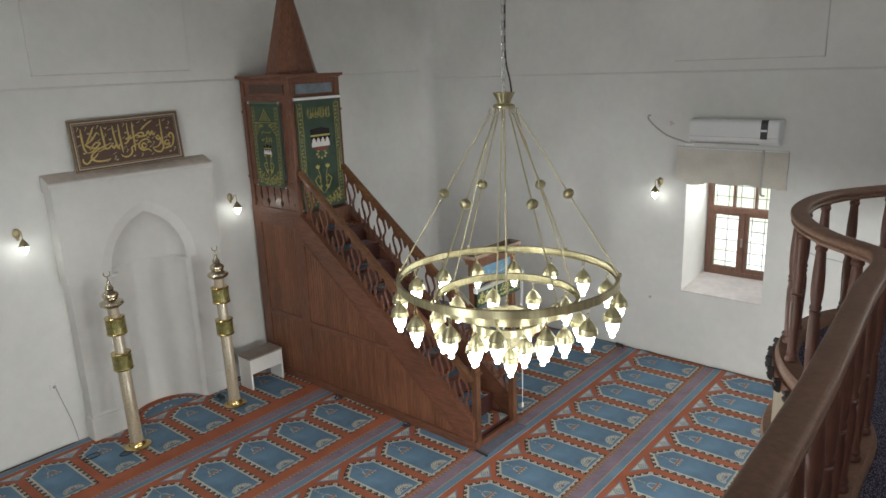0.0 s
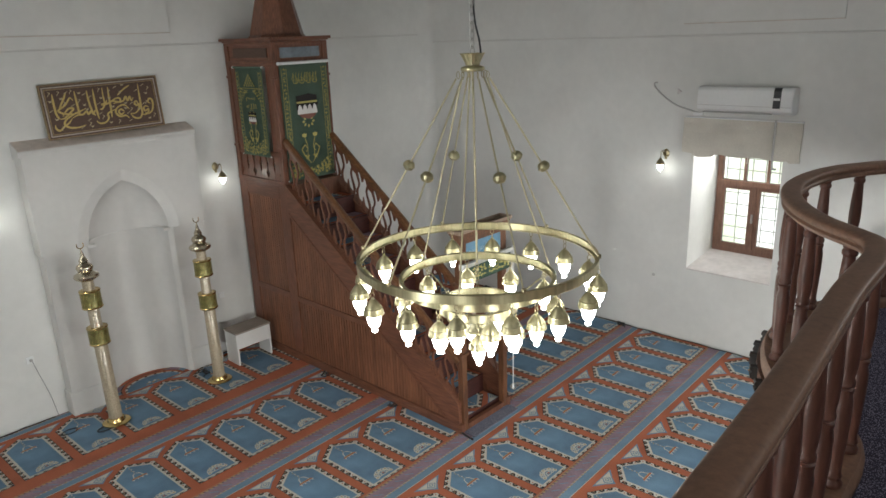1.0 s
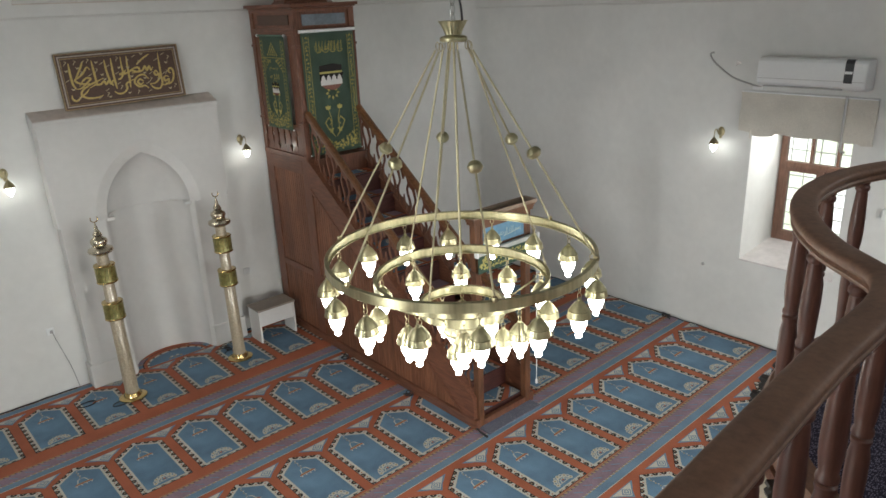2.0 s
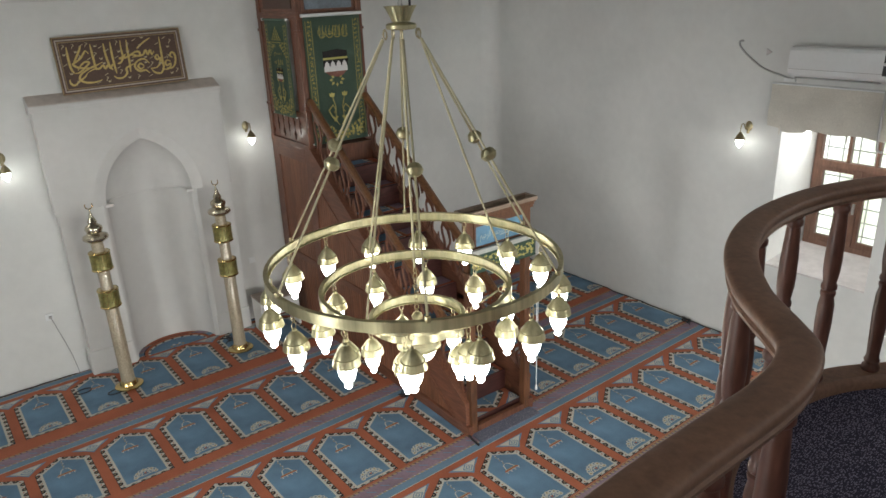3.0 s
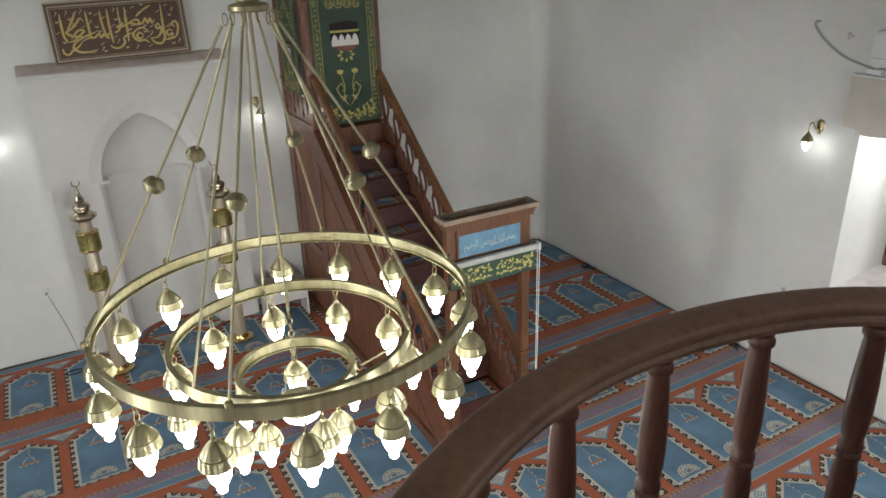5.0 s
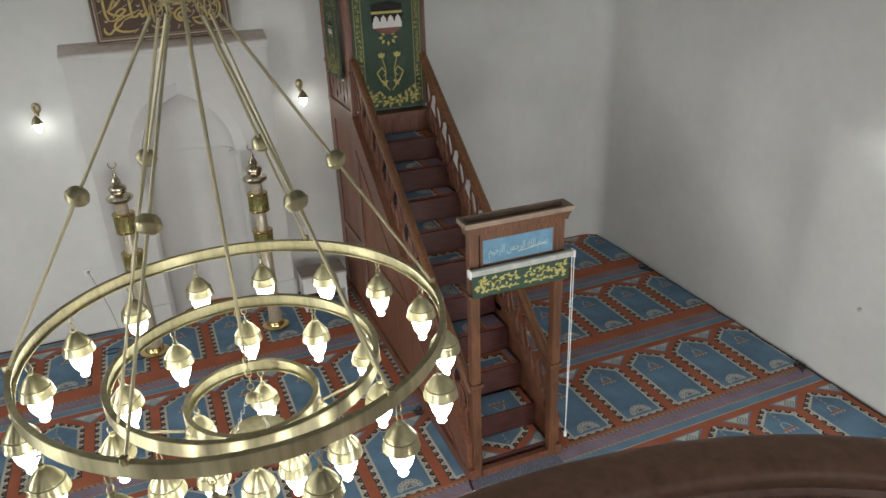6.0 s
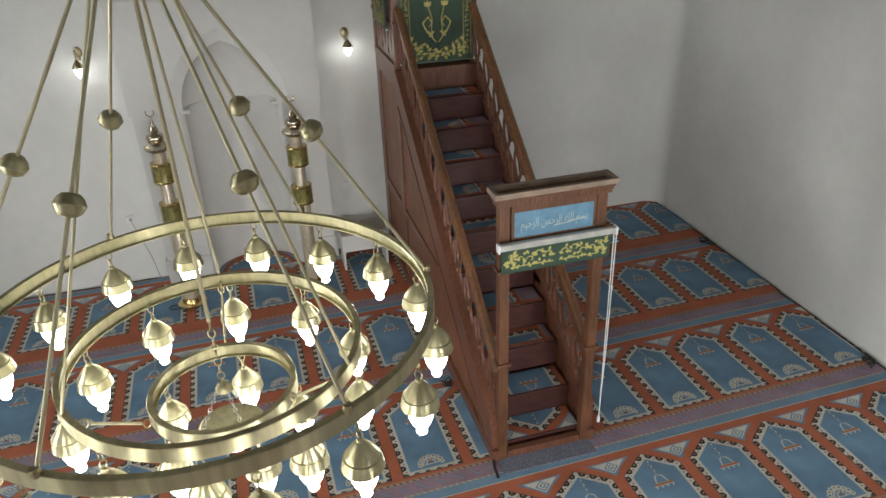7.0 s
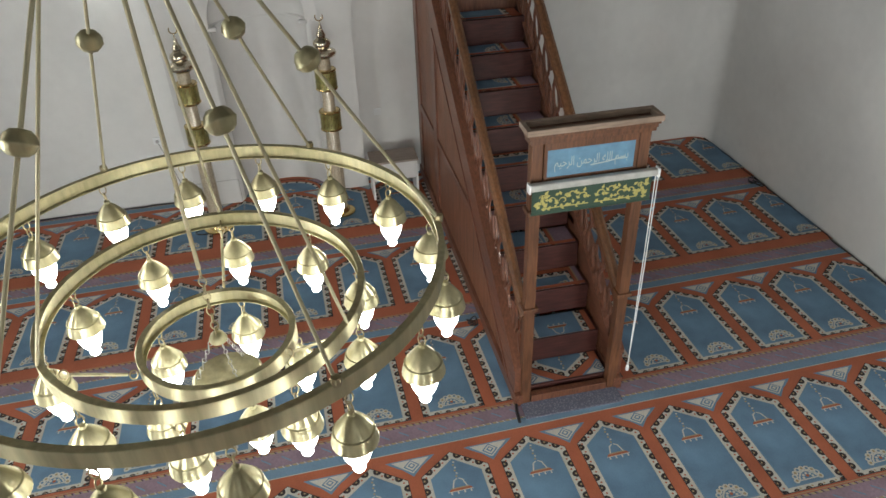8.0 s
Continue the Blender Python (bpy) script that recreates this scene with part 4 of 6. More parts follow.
def baluster(xc, y, out, pitch):
    """A pierced fretwork unit: two bowed stems, a scalloped bracket under the rail and flames at the foot."""
    low = lambda x: string_top(x) - 0.012
    high = lambda x: rail_top(x) - 0.060
    bm = bmesh.new()
    scallop = [(-0.5, 0.0), (-0.5, -0.13), (-0.42, -0.07), (-0.34, -0.03), (-0.24, -0.055), (-0.17, -0.115), (0.17, -0.115), (0.24, -0.055), (0.34, -0.03), (0.42, -0.07), (0.5, -0.13), (0.5, 0.0)]
    prism(bm, [(xc + u * (pitch - 0.003), high(xc + u * pitch) + v) for u, v in scallop], on_y(y), 0.041 * out, 0.063 * out)
    top = part("baluster", bm, WOOD, minbar)
    for s in (-1, 1):
        line = [(xc + s * w * 1.05, t) for t, w in LYRE]
        pts = [(x, low(x) + t * (high(x) - 0.10 - low(x))) for x, t in line]
        wide = [0.040, 0.034, 0.025, 0.020, 0.024, 0.030, 0.026, 0.019, 0.019, 0.026, 0.038]
        bm = bmesh.new()
        prism(bm, [(x + w / 2, z) for (x, z), w in zip(pts, wide)] + [(x - w / 2, z) for (x, z), w in zip(pts, wide)][::-1], on_y(y), 0.043 * out, 0.061 * out)
        part("stem", bm, WOOD, top)
    flame = [(0.026, 0.0), (0.036, 0.05), (0.026, 0.10), (0.012, 0.15), (0.0, 0.21), (-0.012, 0.15), (-0.026, 0.10), (-0.036, 0.05), (-0.026, 0.0)]
    for u in (pitch / 2,):
        bm = bmesh.new()
        prism(bm, [(xc + u + a, low(xc + u + a) + c) for a, c in flame], on_y(y), 0.043 * out, 0.061 * out)
        part("flame", bm, WOOD, top)


for side, (y, out) in enumerate(((PY0, 1), (PY1, -1))):
    # the closed side: base board, stiles, rails, boards and the sloping string
    s = part("side_panel", boxed(WX + 0.01, GX - 0.03, min(y + out * 0.03, y + out * 0.05), max(y + out * 0.03, y + out * 0.05), 0.02, 0.10), WOOD_X, minbar)
    part("plinth", boxed(WX + 0.01, GX, min(y - out * 0.012, y + out * 0.05), max(y - out * 0.012, y + out * 0.05), 0.0, 0.115, bevel=0.006), WOOD_X, minbar)
    yy = sorted((y, y + out * 0.045))
    for x0, x1 in ((XB0, XB0 + 0.17), (XB1 - 0.14, XB1 + 0.03)):
        part("stile", boxed(x0, x1, *yy, 0.115, 2.36, bevel=0.005), WOOD, minbar)
    for x0, x1, z0, z1 in ((XB0 + 0.17, XB1 - 0.14, 2.19, 2.36), (XB0 + 0.17, XB1 - 0.14, 0.87, 0.95), (XB1 + 0.03, -5.05, 0.86, 0.93)):
        part("rail", boxed(x0, x1, *yy, z0, z1, bevel=0.005), WOOD_X, minbar)
    slats(XB0 + 0.17, XB1 - 0.14, 0.115, lambda x: 0.87, y + out * 0.018, out)
    slats(XB0 + 0.17, XB1 - 0.14, 0.95, lambda x: 2.19, y + out * 0.018, out)
    under = lambda x: string_top(x) - 0.345
    slats(XB1 + 0.03, -4.30, 0.115, lambda x: min(under(x), 0.86), y + out * 0.018, out)
    slats(XB1 + 0.03, -5.05, 0.93, under, y + out * 0.018, out)
    b = bmesh.new()
    xa, xb = XB1 + 0.03, GX - 0.04
    prism(b, [(xa, string_top(xa) - 0.32), (xa, string_top(xa)), (xb, string_top(xb)), (xb, 0.03), (xb - 0.06, 0.03)], on_y(y), -0.008 * out, 0.045 * out)
    part("string_board", b, WOOD_X, minbar)
    b = bmesh.new()
    prism(b, [(xa, string_top(xa) - 0.355), (xa, string_top(xa) - 0.32), (-4.25, string_top(-4.25) - 0.32), (-4.25, string_top(-4.25) - 0.355)], on_y(y), -0.016 * out, 0.03 * out)
    part("moulding", b, WOOD_X, minbar)
    b = bmesh.new()
    prism(b, [(xa, string_top(xa) + 0.001), (xa, string_top(xa) + 0.028), (xb, string_top(xb) + 0.028), (xb, string_top(xb) + 0.001)], on_y(y), -0.018 * out, 0.078 * out)
    part("moulding", b, WOOD_X, minbar)
    # hand rail and pierced balusters
    b = bmesh.new()
    xr = GX - 0.06
    path = [Vector((XB1 + 0.02, y + out * 0.052, rail_top(XB1 + 0.02) - 0.04)), Vector((xr, y + out * 0.052, rail_top(xr) - 0.04))]
    sweep(b, path, [(-0.03, -0.03), (0.03, -0.03), (0.037, 0.0), (0.033, 0.03), (0.012, 0.043), (-0.012, 0.043), (-0.033, 0.03), (-0.037, 0.0)])
    part("hand_rail", b, VARNISH, minbar, "golden-brown varnished hand rail")
    units = 10
    pitch = (xr - XB1 - 0.01) / units
    for i in range(units):
        baluster(XB1 + 0.01 + (i + 0.5) * pitch, y, out, pitch)

# gate
for y in (PY0 + 0.03, PY1 - 0.11):
    b = bmesh.new()
    box(b, GX - 0.078, GX - 0.006, y + 0.006, y + 0.078, 0.0, 2.18, bevel=0.006)
    for z in (0.90, 1.67):
        box(b, GX - 0.096, GX + 0.011, y - 0.011, y + 0.096, z, z + 0.03, bevel=0.006)
    part("gate_post", b, POST_VARNISH, minbar, "golden-brown varnished post")
part("threshold", boxed(GX - 0.06, GX - 0.005, PY0 + 0.115, PY1 - 0.11, 0.0, 0.085, bevel=0.005), WOOD, minbar)
b = bmesh.new()
box(b, GX - 0.075, GX - 0.012, PY0 + 0.115, PY1 - 0.11, 1.84, 2.16)
for y0, y1, z0, z1 in ((PY0 + 0.115, PY1 - 0.11, 2.105, 2.16), (PY0 + 0.115, PY1 - 0.11, 1.84, 1.925), (PY0 + 0.115, PY0 + 0.135, 1.925, 2.105), (PY1 - 0.13, PY1 - 0.11, 1.925, 2.105)):
    box(b, GX - 0.012, GX - 0.001, y0, y1, z0, z1, bevel=0.003)
part("gate_lintel", b, POST_VARNISH, minbar)
b = bmesh.new()
for lo, g, z0, z1 in ((0.0, 0.012, 2.155, 2.18), (0, 0.018, 2.18, 2.205), (0, 0.028, 2.205, 2.225), (0, 0.040, 2.225, 2.262)):
    x0, x1, y0, y1 = GX - 0.085 - g, GX + g, PY0 + 0.03 - g, PY1 - 0.025 + g
    if z1 < 2.23:
        box(b, x0, x1, y0, y1, z0, z1, bevel=0.005)
    else:
        part("gate_cornice", b, POST_VARNISH, minbar, "moulded cornice")
        b = bmesh.new()
        for q in ((x0, x0 + 0.03, y0, y1), (x1 - 0.03, x1, y0, y1), (x0 + 0.03, x1 - 0.03, y0, y0 + 0.03), (x0 + 0.03, x1 - 0.03, y1 - 0.03, y1)):
            box(b, *q, z0, z1, bevel=0.004)
part("cornice_rim", b, DUSTY_WOOD, minbar, "dusty worn upper rim")
b = boxed(GX - 0.012, GX - 0.006, PY0 + 0.135, PY1 - 0.13, 1.925, 2.105)
plq = part("gate_plaque", b, BLUE_PLAQUE, minbar, "pale blue plaque with faded lettering")
b = bmesh.new()
letters(b, joined_forms("بسم الله الرحمن الرحيم"), on_x(GX - 0.005), PY0 + 0.18, 1.955, 0.47, 0.095, 0.001)
strip_path(b, [(6.03, 1.975), (6.14, 1.985), (6.25, 2.005)], 0.008, on_x(GX - 0.005), 0.0015)
part("lettering", b, PALE_LETTER, plq)

# canopy bay
for x in (XB0, XB1 - 0.075):
    for y in (PY0, PY1 - 0.075):
        b = bmesh.new()
        box(b, x, x + 0.075, y, y + 0.075, 2.36, 4.085, bevel=0.006)
        for z in (2.80, 3.66):
            box(b, x - 0.010, x + 0.085, y - 0.010, y + 0.085, z, z + 0.03, bevel=0.006)
        part("canopy_post", b, WOOD, minbar)
for y in (PY0, PY1 - 0.05):
    for x0, x1 in ((XB0 + 0.076, XB0 + 0.17), (XB1 - 0.20, XB1 - 0.076)):
        part("canopy_stile", boxed(x0, x1, y + 0.015, y + 0.045, 2.785, 3.80, bevel=0.004), WOOD, minbar)
for side in range(4):
    if side < 2:
        y = PY0 if side == 0 else PY1
        o = 1 if side == 0 else -1
        q = lambda x0, x1, z0, z1, d0, d1: boxed(x0, x1, min(y + o * d0, y + o * d1), max(y + o * d0, y + o * d1), z0, z1, bevel=0.004)
        part("frieze", q(XB0 + 0.075, XB1 - 0.075, 3.86, 4.06, 0.02, 0.05), WOOD_X, minbar)
        pl = part("frieze_plaque", q(XB0 + 0.19, XB1 - 0.12, 3.91, 4.02, 0.006, 0.02), BOARD_BROWN if side == 0 else GREY_PLAQUE, minbar, "dark inset plaque")
        part("frieze_rail", q(XB0 + 0.003, XB1 - 0.003, 3.80, 3.87, -0.003, 0.055), WOOD_X, minbar)
        part("frieze_rail", q(XB0 + 0.003, XB1 - 0.003, 4.05, 4.088, -0.003, 0.055), WOOD_X, minbar)
        # pierced parapet
        part("parapet_rail", q(XB0 + 0.003, XB1 - 0.003, 2.362, 2.42, -0.006, 0.06), WOOD_X, minbar)
        part("parapet_rail", q(XB0 + 0.075, XB1 - 0.075, 2.72, 2.78, 0.01, 0.05), WOOD_X, minbar)
        n = 6
        wv = (XB1 - XB0 - 0.15) / n
        cut_a = [(0.0, 0.0), (0.08, 0.003), (0.18, 0.020), (0.27, 0.038), (0.38, 0.016), (0.44, 0.007), (0.60, 0.009), (0.80, 0.022), (0.93, 0.030), (1.0, 0.006)]
        cut_b = [(0.0, 0.0), (0.30, 0.001), (0.36, 0.010), (0.50, 0.014), (0.66, 0.026), (0.80, 0.012), (0.93, 0.008), (1.0, 0.0)]
        for i in range(n):
            xc = XB0 + 0.075 + (i + 0.5) * wv
            r_cut, l_cut = (cut_a, cut_b) if i % 2 else (cut_b, cut_a)
            b = bmesh.new()
            prism(b, [(xc + wv / 2 - g - 0.001, 2.42 + t * 0.30) for t, g in r_cut] + [(xc - wv / 2 + g + 0.001, 2.42 + t * 0.30) for t, g in l_cut][::-1], on_y(y), 0.02 * o, 0.038 * o)
            part("parapet_board", b, WOOD, minbar)
    else:
        x = XB1 if side == 2 else XB0
        o = -1 if side == 2 else 1
        q = lambda y0, y1, z0, z1, d0, d1: boxed(min(x + o * d0, x + o * d1), max(x + o * d0, x + o * d1), y0, y1, z0, z1, bevel=0.004)
        part("frieze", q(PY0 + 0.075, PY1 - 0.075, 3.86, 4.06, 0.02, 0.05), WOOD, minbar)
        part("frieze_plaque", q(PY0 + 0.12, PY1 - 0.12, 3.90, 4.02, 0.006, 0.02), GREY_PLAQUE, minbar, "dusty grey-blue inset plaque")
        part("frieze_rail", q(PY0 + 0.002, PY1 - 0.002, 3.801, 3.869, -0.004, 0.058), WOOD, minbar)
        part("frieze_rail", q(PY0 + 0.002, PY1 - 0.002, 4.051, 4.087, -0.004, 0.058), WOOD, minbar)
b = bmesh.new()
for g, z0, z1 in ((0.015, 4.09, 4.105), (0.04, 4.105, 4.14)):
    box(b, XB0 - g if g < 0.02 else WX + 0.01, XB1 + g, PY0 - g, PY1 + g, z0, z1, bevel=0.005)
part("canopy_cornice", b, WOOD_X, minbar)
b = lathed([(0.360, 4.14), (0.352, 4.155), (0.335, 4.17), (0.02, 5.42), (0.0, 5.45)], 8, Matrix.Translation(((XB0 + XB1) / 2 + 0.075, (PY0 + PY1) / 2, 0)) @ pose(0, 0, 0, 0, 0, 22.5))
part("spire", b, WOOD, minbar, "tall eight-sided wooden spire")

# ---- cloth banners on the pulpit ----


STITCH = itertools.count()


def raised():
    """A hair of height of its own for each stitched shape."""
    return 0.00006 * (next(STITCH) % 31)


def scroll(bm, place, cx, cy, s, flip, d, n=12):
    """A curling tendril."""
    pts = []
    for i in range(n):
        a = i / (n - 1) * 4.6
        r = s * (1 - i / n * 0.8)
        pts.append((cx + flip * (r * math.cos(a) - s * 0.2), cy + r * math.sin(a)))
    strip_path(bm, pts, s * 0.30, place, d + raised(), taper=True)


def leaf(bm, place, x, y, a, s, d):
    ca, sa, d = math.cos(a), math.sin(a), d + raised()
    pts = [(x + s * (u * ca - v * sa), y + s * (u * sa + v * ca)) for u, v in ((0, 0), (0.4, 0.32), (1, 0), (0.4, -0.32))]
    bm.faces.new([bm.verts.new(place(p, q, d)) for p, q in pts])


def banner(name, label, place, a0, a1, b0, b1, big):
    """Green cloth with a roller, yellow embroidered borders, a small pictured shrine, lettering and flowers."""
    t = thing(name, label, "banner", "pulpit banners", at=place((a0 + a1) / 2, b0, 0))
    bm = bmesh.new()
    nx, nz = 6, 14
    grid = [[bm.verts.new(place(a0 + (a1 - a0) * i / nx, b0 + (b1 - b0) * j / nz, 0.004 * math.sin(i * 1.4 + j * 0.5))) for i in range(nx + 1)] for j in range(nz + 1)]
    for j in range(nz):
        for i in range(nx):
            bm.faces.new((grid[j][i], grid[j][i + 1], grid[j + 1][i + 1], grid[j + 1][i]))
    bmesh.ops.solidify(bm, geom=list(bm.faces), thickness=0.003)
    cloth = part("cloth", bm, GREEN_CLOTH, t, smooth=True)
    w, h = a1 - a0, b1 - b0
    am = (a0 + a1) / 2
    d = 0.012
    em = bmesh.new()
    m = 0.07 * w
    for a in (a0 + m * 0.5, a1 - m * 0.5, a0 + m * 1.9, a1 - m * 1.9):
        strip_path(em, [(a, b0 + m), (a, b1 - m)], 0.006, place, d)
    r = random.Random(len(name) + int(big))
    k = int(h / 0.05)
    for i in range(k):
        z = b0 + m + (h - 2 * m) * (i + 0.5) / k
        for s, a in ((1, a0 + m * 1.2), (-1, a1 - m * 1.2)):
            scroll(em, place, a, z, m * 0.42, s * (-1) ** i, d, 8)
            leaf(em, place, a, z, r.uniform(0, 6.3), m * 0.6, d)
    for s in (-1, 1):
        for i in range(7):
            for j in range(7 - i):
                a = (a0 if s > 0 else a1) + s * (m * 2.0 + i * 0.085 * w * 0.9)
                z = b0 + m * 1.0 + j * 0.028
                leaf(em, place, a, z, r.uniform(0, 6.3), 0.035 * (1.3 if big else 1.0), d)
                scroll(em, place, a, z, 0.016, s, d, 7)
    part("border_embroidery", em, YELLOW_THREAD, cloth, "yellow scrolling leaf embroidery")
    fl = bmesh.new()
    z0 = b0 + h * 0.13
    sc = h * 0.13
    for s in (-1, 1):
        strip_path(fl, [(am + s * 0.01, z0), (am + s * sc * 0.55, z0 + sc * 0.6), (am + s * sc * 0.75, z0 + sc * 1.0), (am + s * sc * 0.45, z0 + sc * 1.3), (am + s * sc * 0.25, z0 + sc * 1.0), (am + s * sc * 0.42, z0 + sc * 0.8)], 0.016, place, d, taper=True)
        strip_path(fl, [(am + s * sc * 0.3, z0 + sc * 0.4), (am + s * sc * 0.25, z0 + sc * 1.2), (am + s * sc * 0.45, z0 + sc * 1.9)], 0.010, place, d, taper=True)
        for a in (0.9, 1.57, 2.2):
            leaf(fl, place, am + s * sc * 0.45, z0 + sc * 1.8, a, 0.06 * (1 if big else 0.7), d)
        for a in (0.2, 2.9, 4.4, 5.2):
            leaf(fl, place, am + s * sc * 0.35, z0 + sc * 0.5, a, 0.045, d)
    zc = b0 + h * 0.50
    for i in range(8):
        leaf(fl, place, am + 0.05 * math.cos(i * 0.785) * (1 if big else 0.6), zc + 0.03 * math.sin(i * 0.785), i * 0.785, 0.05 * (1 if big else 0.5), d)
    part("flower_embroidery", fl, YELLOW_THREAD, cloth, "yellow tulip and leaf embroidery")
    tx = bmesh.new()
    if big:
        letters(tx, joined_forms("لا اله الا الله"), place, am - 0.01, b0 + h * 0.845, 0.19, h * 0.075, d, bold=0.004)
        letters(tx, joined_forms("محمد رسول الله"), place, am - 0.19, b0 + h * 0.835, 0.19, h * 0.075, d, bold=0.004)
        for i in range(9):
            a = am - 0.17 + i * 0.042
            strip_path(tx, [(a, b0 + h * 0.845), (a - 0.004, b0 + h * 0.89), (a + 0.008, b0 + h * 0.925)], 0.0065, place, d + 0.0006 + 0.0002 * i, taper=True)
        for i in range(4):
            a = am - 0.18 + i * 0.095
            strip_path(tx, [(a, b0 + h * 0.850), (a + 0.025, b0 + h * 0.832), (a + 0.06, b0 + h * 0.834), (a + 0.08, b0 + h * 0.852)], 0.010, place, d + 0.003 + 0.0002 * i, taper=True)
    else:
        letters(tx, joined_forms("الله"), place, am + 0.06, b0 + h * 0.72, 0.07, h * 0.05, d)
        letters(tx, joined_forms("محمد"), place, am - 0.14, b0 + h * 0.72, 0.09, h * 0.05, d)
        letters(tx, joined_forms("بسم"), place, am - 0.10, b0 + h * 0.63, 0.20, h * 0.045, d)
        letters(tx, joined_forms("الله"), place, am - 0.11, b0 + h * 0.545, 0.22, h * 0.055, d)
        for j in range(5):
            for i in range(5 - j):
                u = (i - (4 - j) / 2) * 0.055
                leaf(tx, place, am + u, b0 + h * (0.79 + 0.028 * j), 1.57 + u * 4, 0.042, d)
                scroll(tx, place, am + u, b0 + h * (0.80 + 0.028 * j), 0.012, 1 if u > 0 else -1, d, 6)
        strip_path(tx, [(a0 + m * 2.0, b0 + h * 0.775), (a1 - m * 2.0, b0 + h * 0.775)], 0.006, place, d)
        for q in (-1, 1):
            for j in range(5):
                for i in range(5 - j):
                    leaf(tx, place, am + q * (w / 2 - m * 2.2 - i * 0.03), b0 + h * (0.755 - 0.026 * j), 1.0 + i + j, 0.030, d)
    part("lettering", tx, YELLOW_THREAD, cloth, "yellow joined lettering")
    # the pictured black cube-shaped shrine with white drapes, as plain cloth pieces
    kb = bmesh.new()
    kw, kh = (0.155, 0.23) if big else (0.085, 0.12)
    kz = b0 + h * (0.575 if big else 0.40)

    def patch(pts, dd, mat):
        kb.faces.new([kb.verts.new(place(am + x * kw, kz + z * kh, d + dd)) for x, z in pts]).material_index = mat
    patch([(-1, 0.15), (1, 0.15), (1, 0.9), (0.2, 1.0), (-1, 0.92)], 0.0, 0)
    patch([(-1, 0.52), (1, 0.52), (1, 0.62), (-1, 0.62)], 0.0015, 2)
    patch([(-0.95, -0.05), (0.95, -0.05), (0.95, 0.2), (-0.95, 0.2)], 0.0015, 3)
    for i in range(4):
        x = -0.71 + i * 0.475
        patch([(x - 0.22, 0.12), (x + 0.22, 0.12), (x + 0.16, 0.34), (x, 0.46), (x - 0.16, 0.34)], 0.003, 3)
        patch([(x + 0.10, 0.52), (x + 0.24, 0.30), (x + 0.38, 0.52)], 0.0045, 0)
    patch([(-0.9, -0.05), (0.9, -0.05), (0.55, -0.25), (0.1, -0.33), (-0.6, -0.22)], 0.0015, 1)
    part("pictured_shrine", kb, [BLACK_CLOTH, RED_CLOTH, YELLOW_THREAD, WHITE_CLOTH], cloth, "black, white and brick-red picture woven in")
    # roller above and weight bar below
    ro = bmesh.new()
    p, q = place(a0 - 0.02, b1 + 0.008, 0.012), place(a1 + 0.02, b1 + 0.008, 0.012)
    tube(ro, [p, q], 0.019 if big else 0.012, 10)
    part("roller", ro, WHITE_PLASTIC if big else GREEN_CLOTH, t, "white roller tube" if big else "", smooth=True)
    if not big:
        for a in (a0 - 0.024, a1 + 0.024):
            part("end_cap", tubed([place(a - 0.008, b1 + 0.008, 0.012), place(a + 0.008, b1 + 0.008, 0.012)], 0.016, 10), WHITE_PLASTIC, t)
    wb = bmesh.new()
    tube(wb, [place(a0 - 0.008, b0, 0.002), place(a1 + 0.008, b0, 0.002)], 0.008, 8)
    part("weight_bar", wb, GREEN_CLOTH, t)
    for a in (a0 - 0.008, a1 + 0.008):
        part("end_cap", tubed([place(a - 0.004, b0, 0.002), place(a + 0.004, b0, 0.002)], 0.010, 8), WHITE_PLASTIC, t)
    return t


banner("large_banner", "large green cloth banner with yellow embroidery and a pictured shrine", lambda a, b, d: Vector((XB1 + 0.02 + d, a, b)), 5.68, 6.39, PLAT + 0.03, 3.83, True)
banner("small_banner", "narrow green cloth banner with yellow embroidery on the pulpit side", lambda a, b, d: Vector((a, PY0 - 0.016 - d, b)), -7.67, -7.075, 2.72, 3.79, False)

# roller blind on the gate
gb = thing("gate_blind", "half-rolled green embroidered roller blind on the pulpit gate", "roller blind", at=(GX + 0.03, 6.05, 1.69))
b = bmesh.new()
box(b, GX + 0.012, GX + 0.058, PY0 + 0.015, PY1 + 0.02, 1.868, 1.915, bevel=0.014)
part("cassette", b, DUSTY_PLASTIC, gb, "dusty white cassette")
for y in (PY0 + 0.004, PY1 + 0.012):
    part("end_cap", boxed(GX + 0.008, GX + 0.064, y, y + 0.018, 1.858, 1.922, bevel=0.012), WHITE_PLASTIC, gb)
cl = part("cloth", boxed(GX + 0.030, GX + 0.034, PY0 + 0.035, PY1 - 0.01, 1.70, 1.868), DARK_GREEN_CLOTH, gb)
b = bmesh.new()
pl = on_x(GX + 0.0355)
for s in (-1, 1):
    for i in range(5):
        y = 6.04 + s * (0.06 + i * 0.065)
        scroll(b, pl, y, 1.79 + 0.02 * math.sin(i * 2), 0.034 - 0.002 * i, s * (-1) ** i, 0.0, 12)
        for k in range(5):
            leaf(b, pl, y + 0.02 * math.cos(k * 1.3 + i), 1.785 + 0.035 * math.sin(k * 1.7 + i), k * 1.26 + i, 0.034, 0.0)
    strip_path(b, [(6.04 + s * 0.02, 1.735), (6.04 + s * 0.30, 1.735)], 0.008, pl, 0.0)
    for k in range(6):
        leaf(b, pl, 6.04 + s * (0.06 + k * 0.045), 1.735, (0.8 if k % 2 else -0.8) * s, 0.026, 0.0)
    for k in range(9):
        leaf(b, pl, 6.04 + s * 0.325 + 0.02 * math.sin(k), 1.73 + k * 0.012, k * 0.9, 0.04, 0.0)
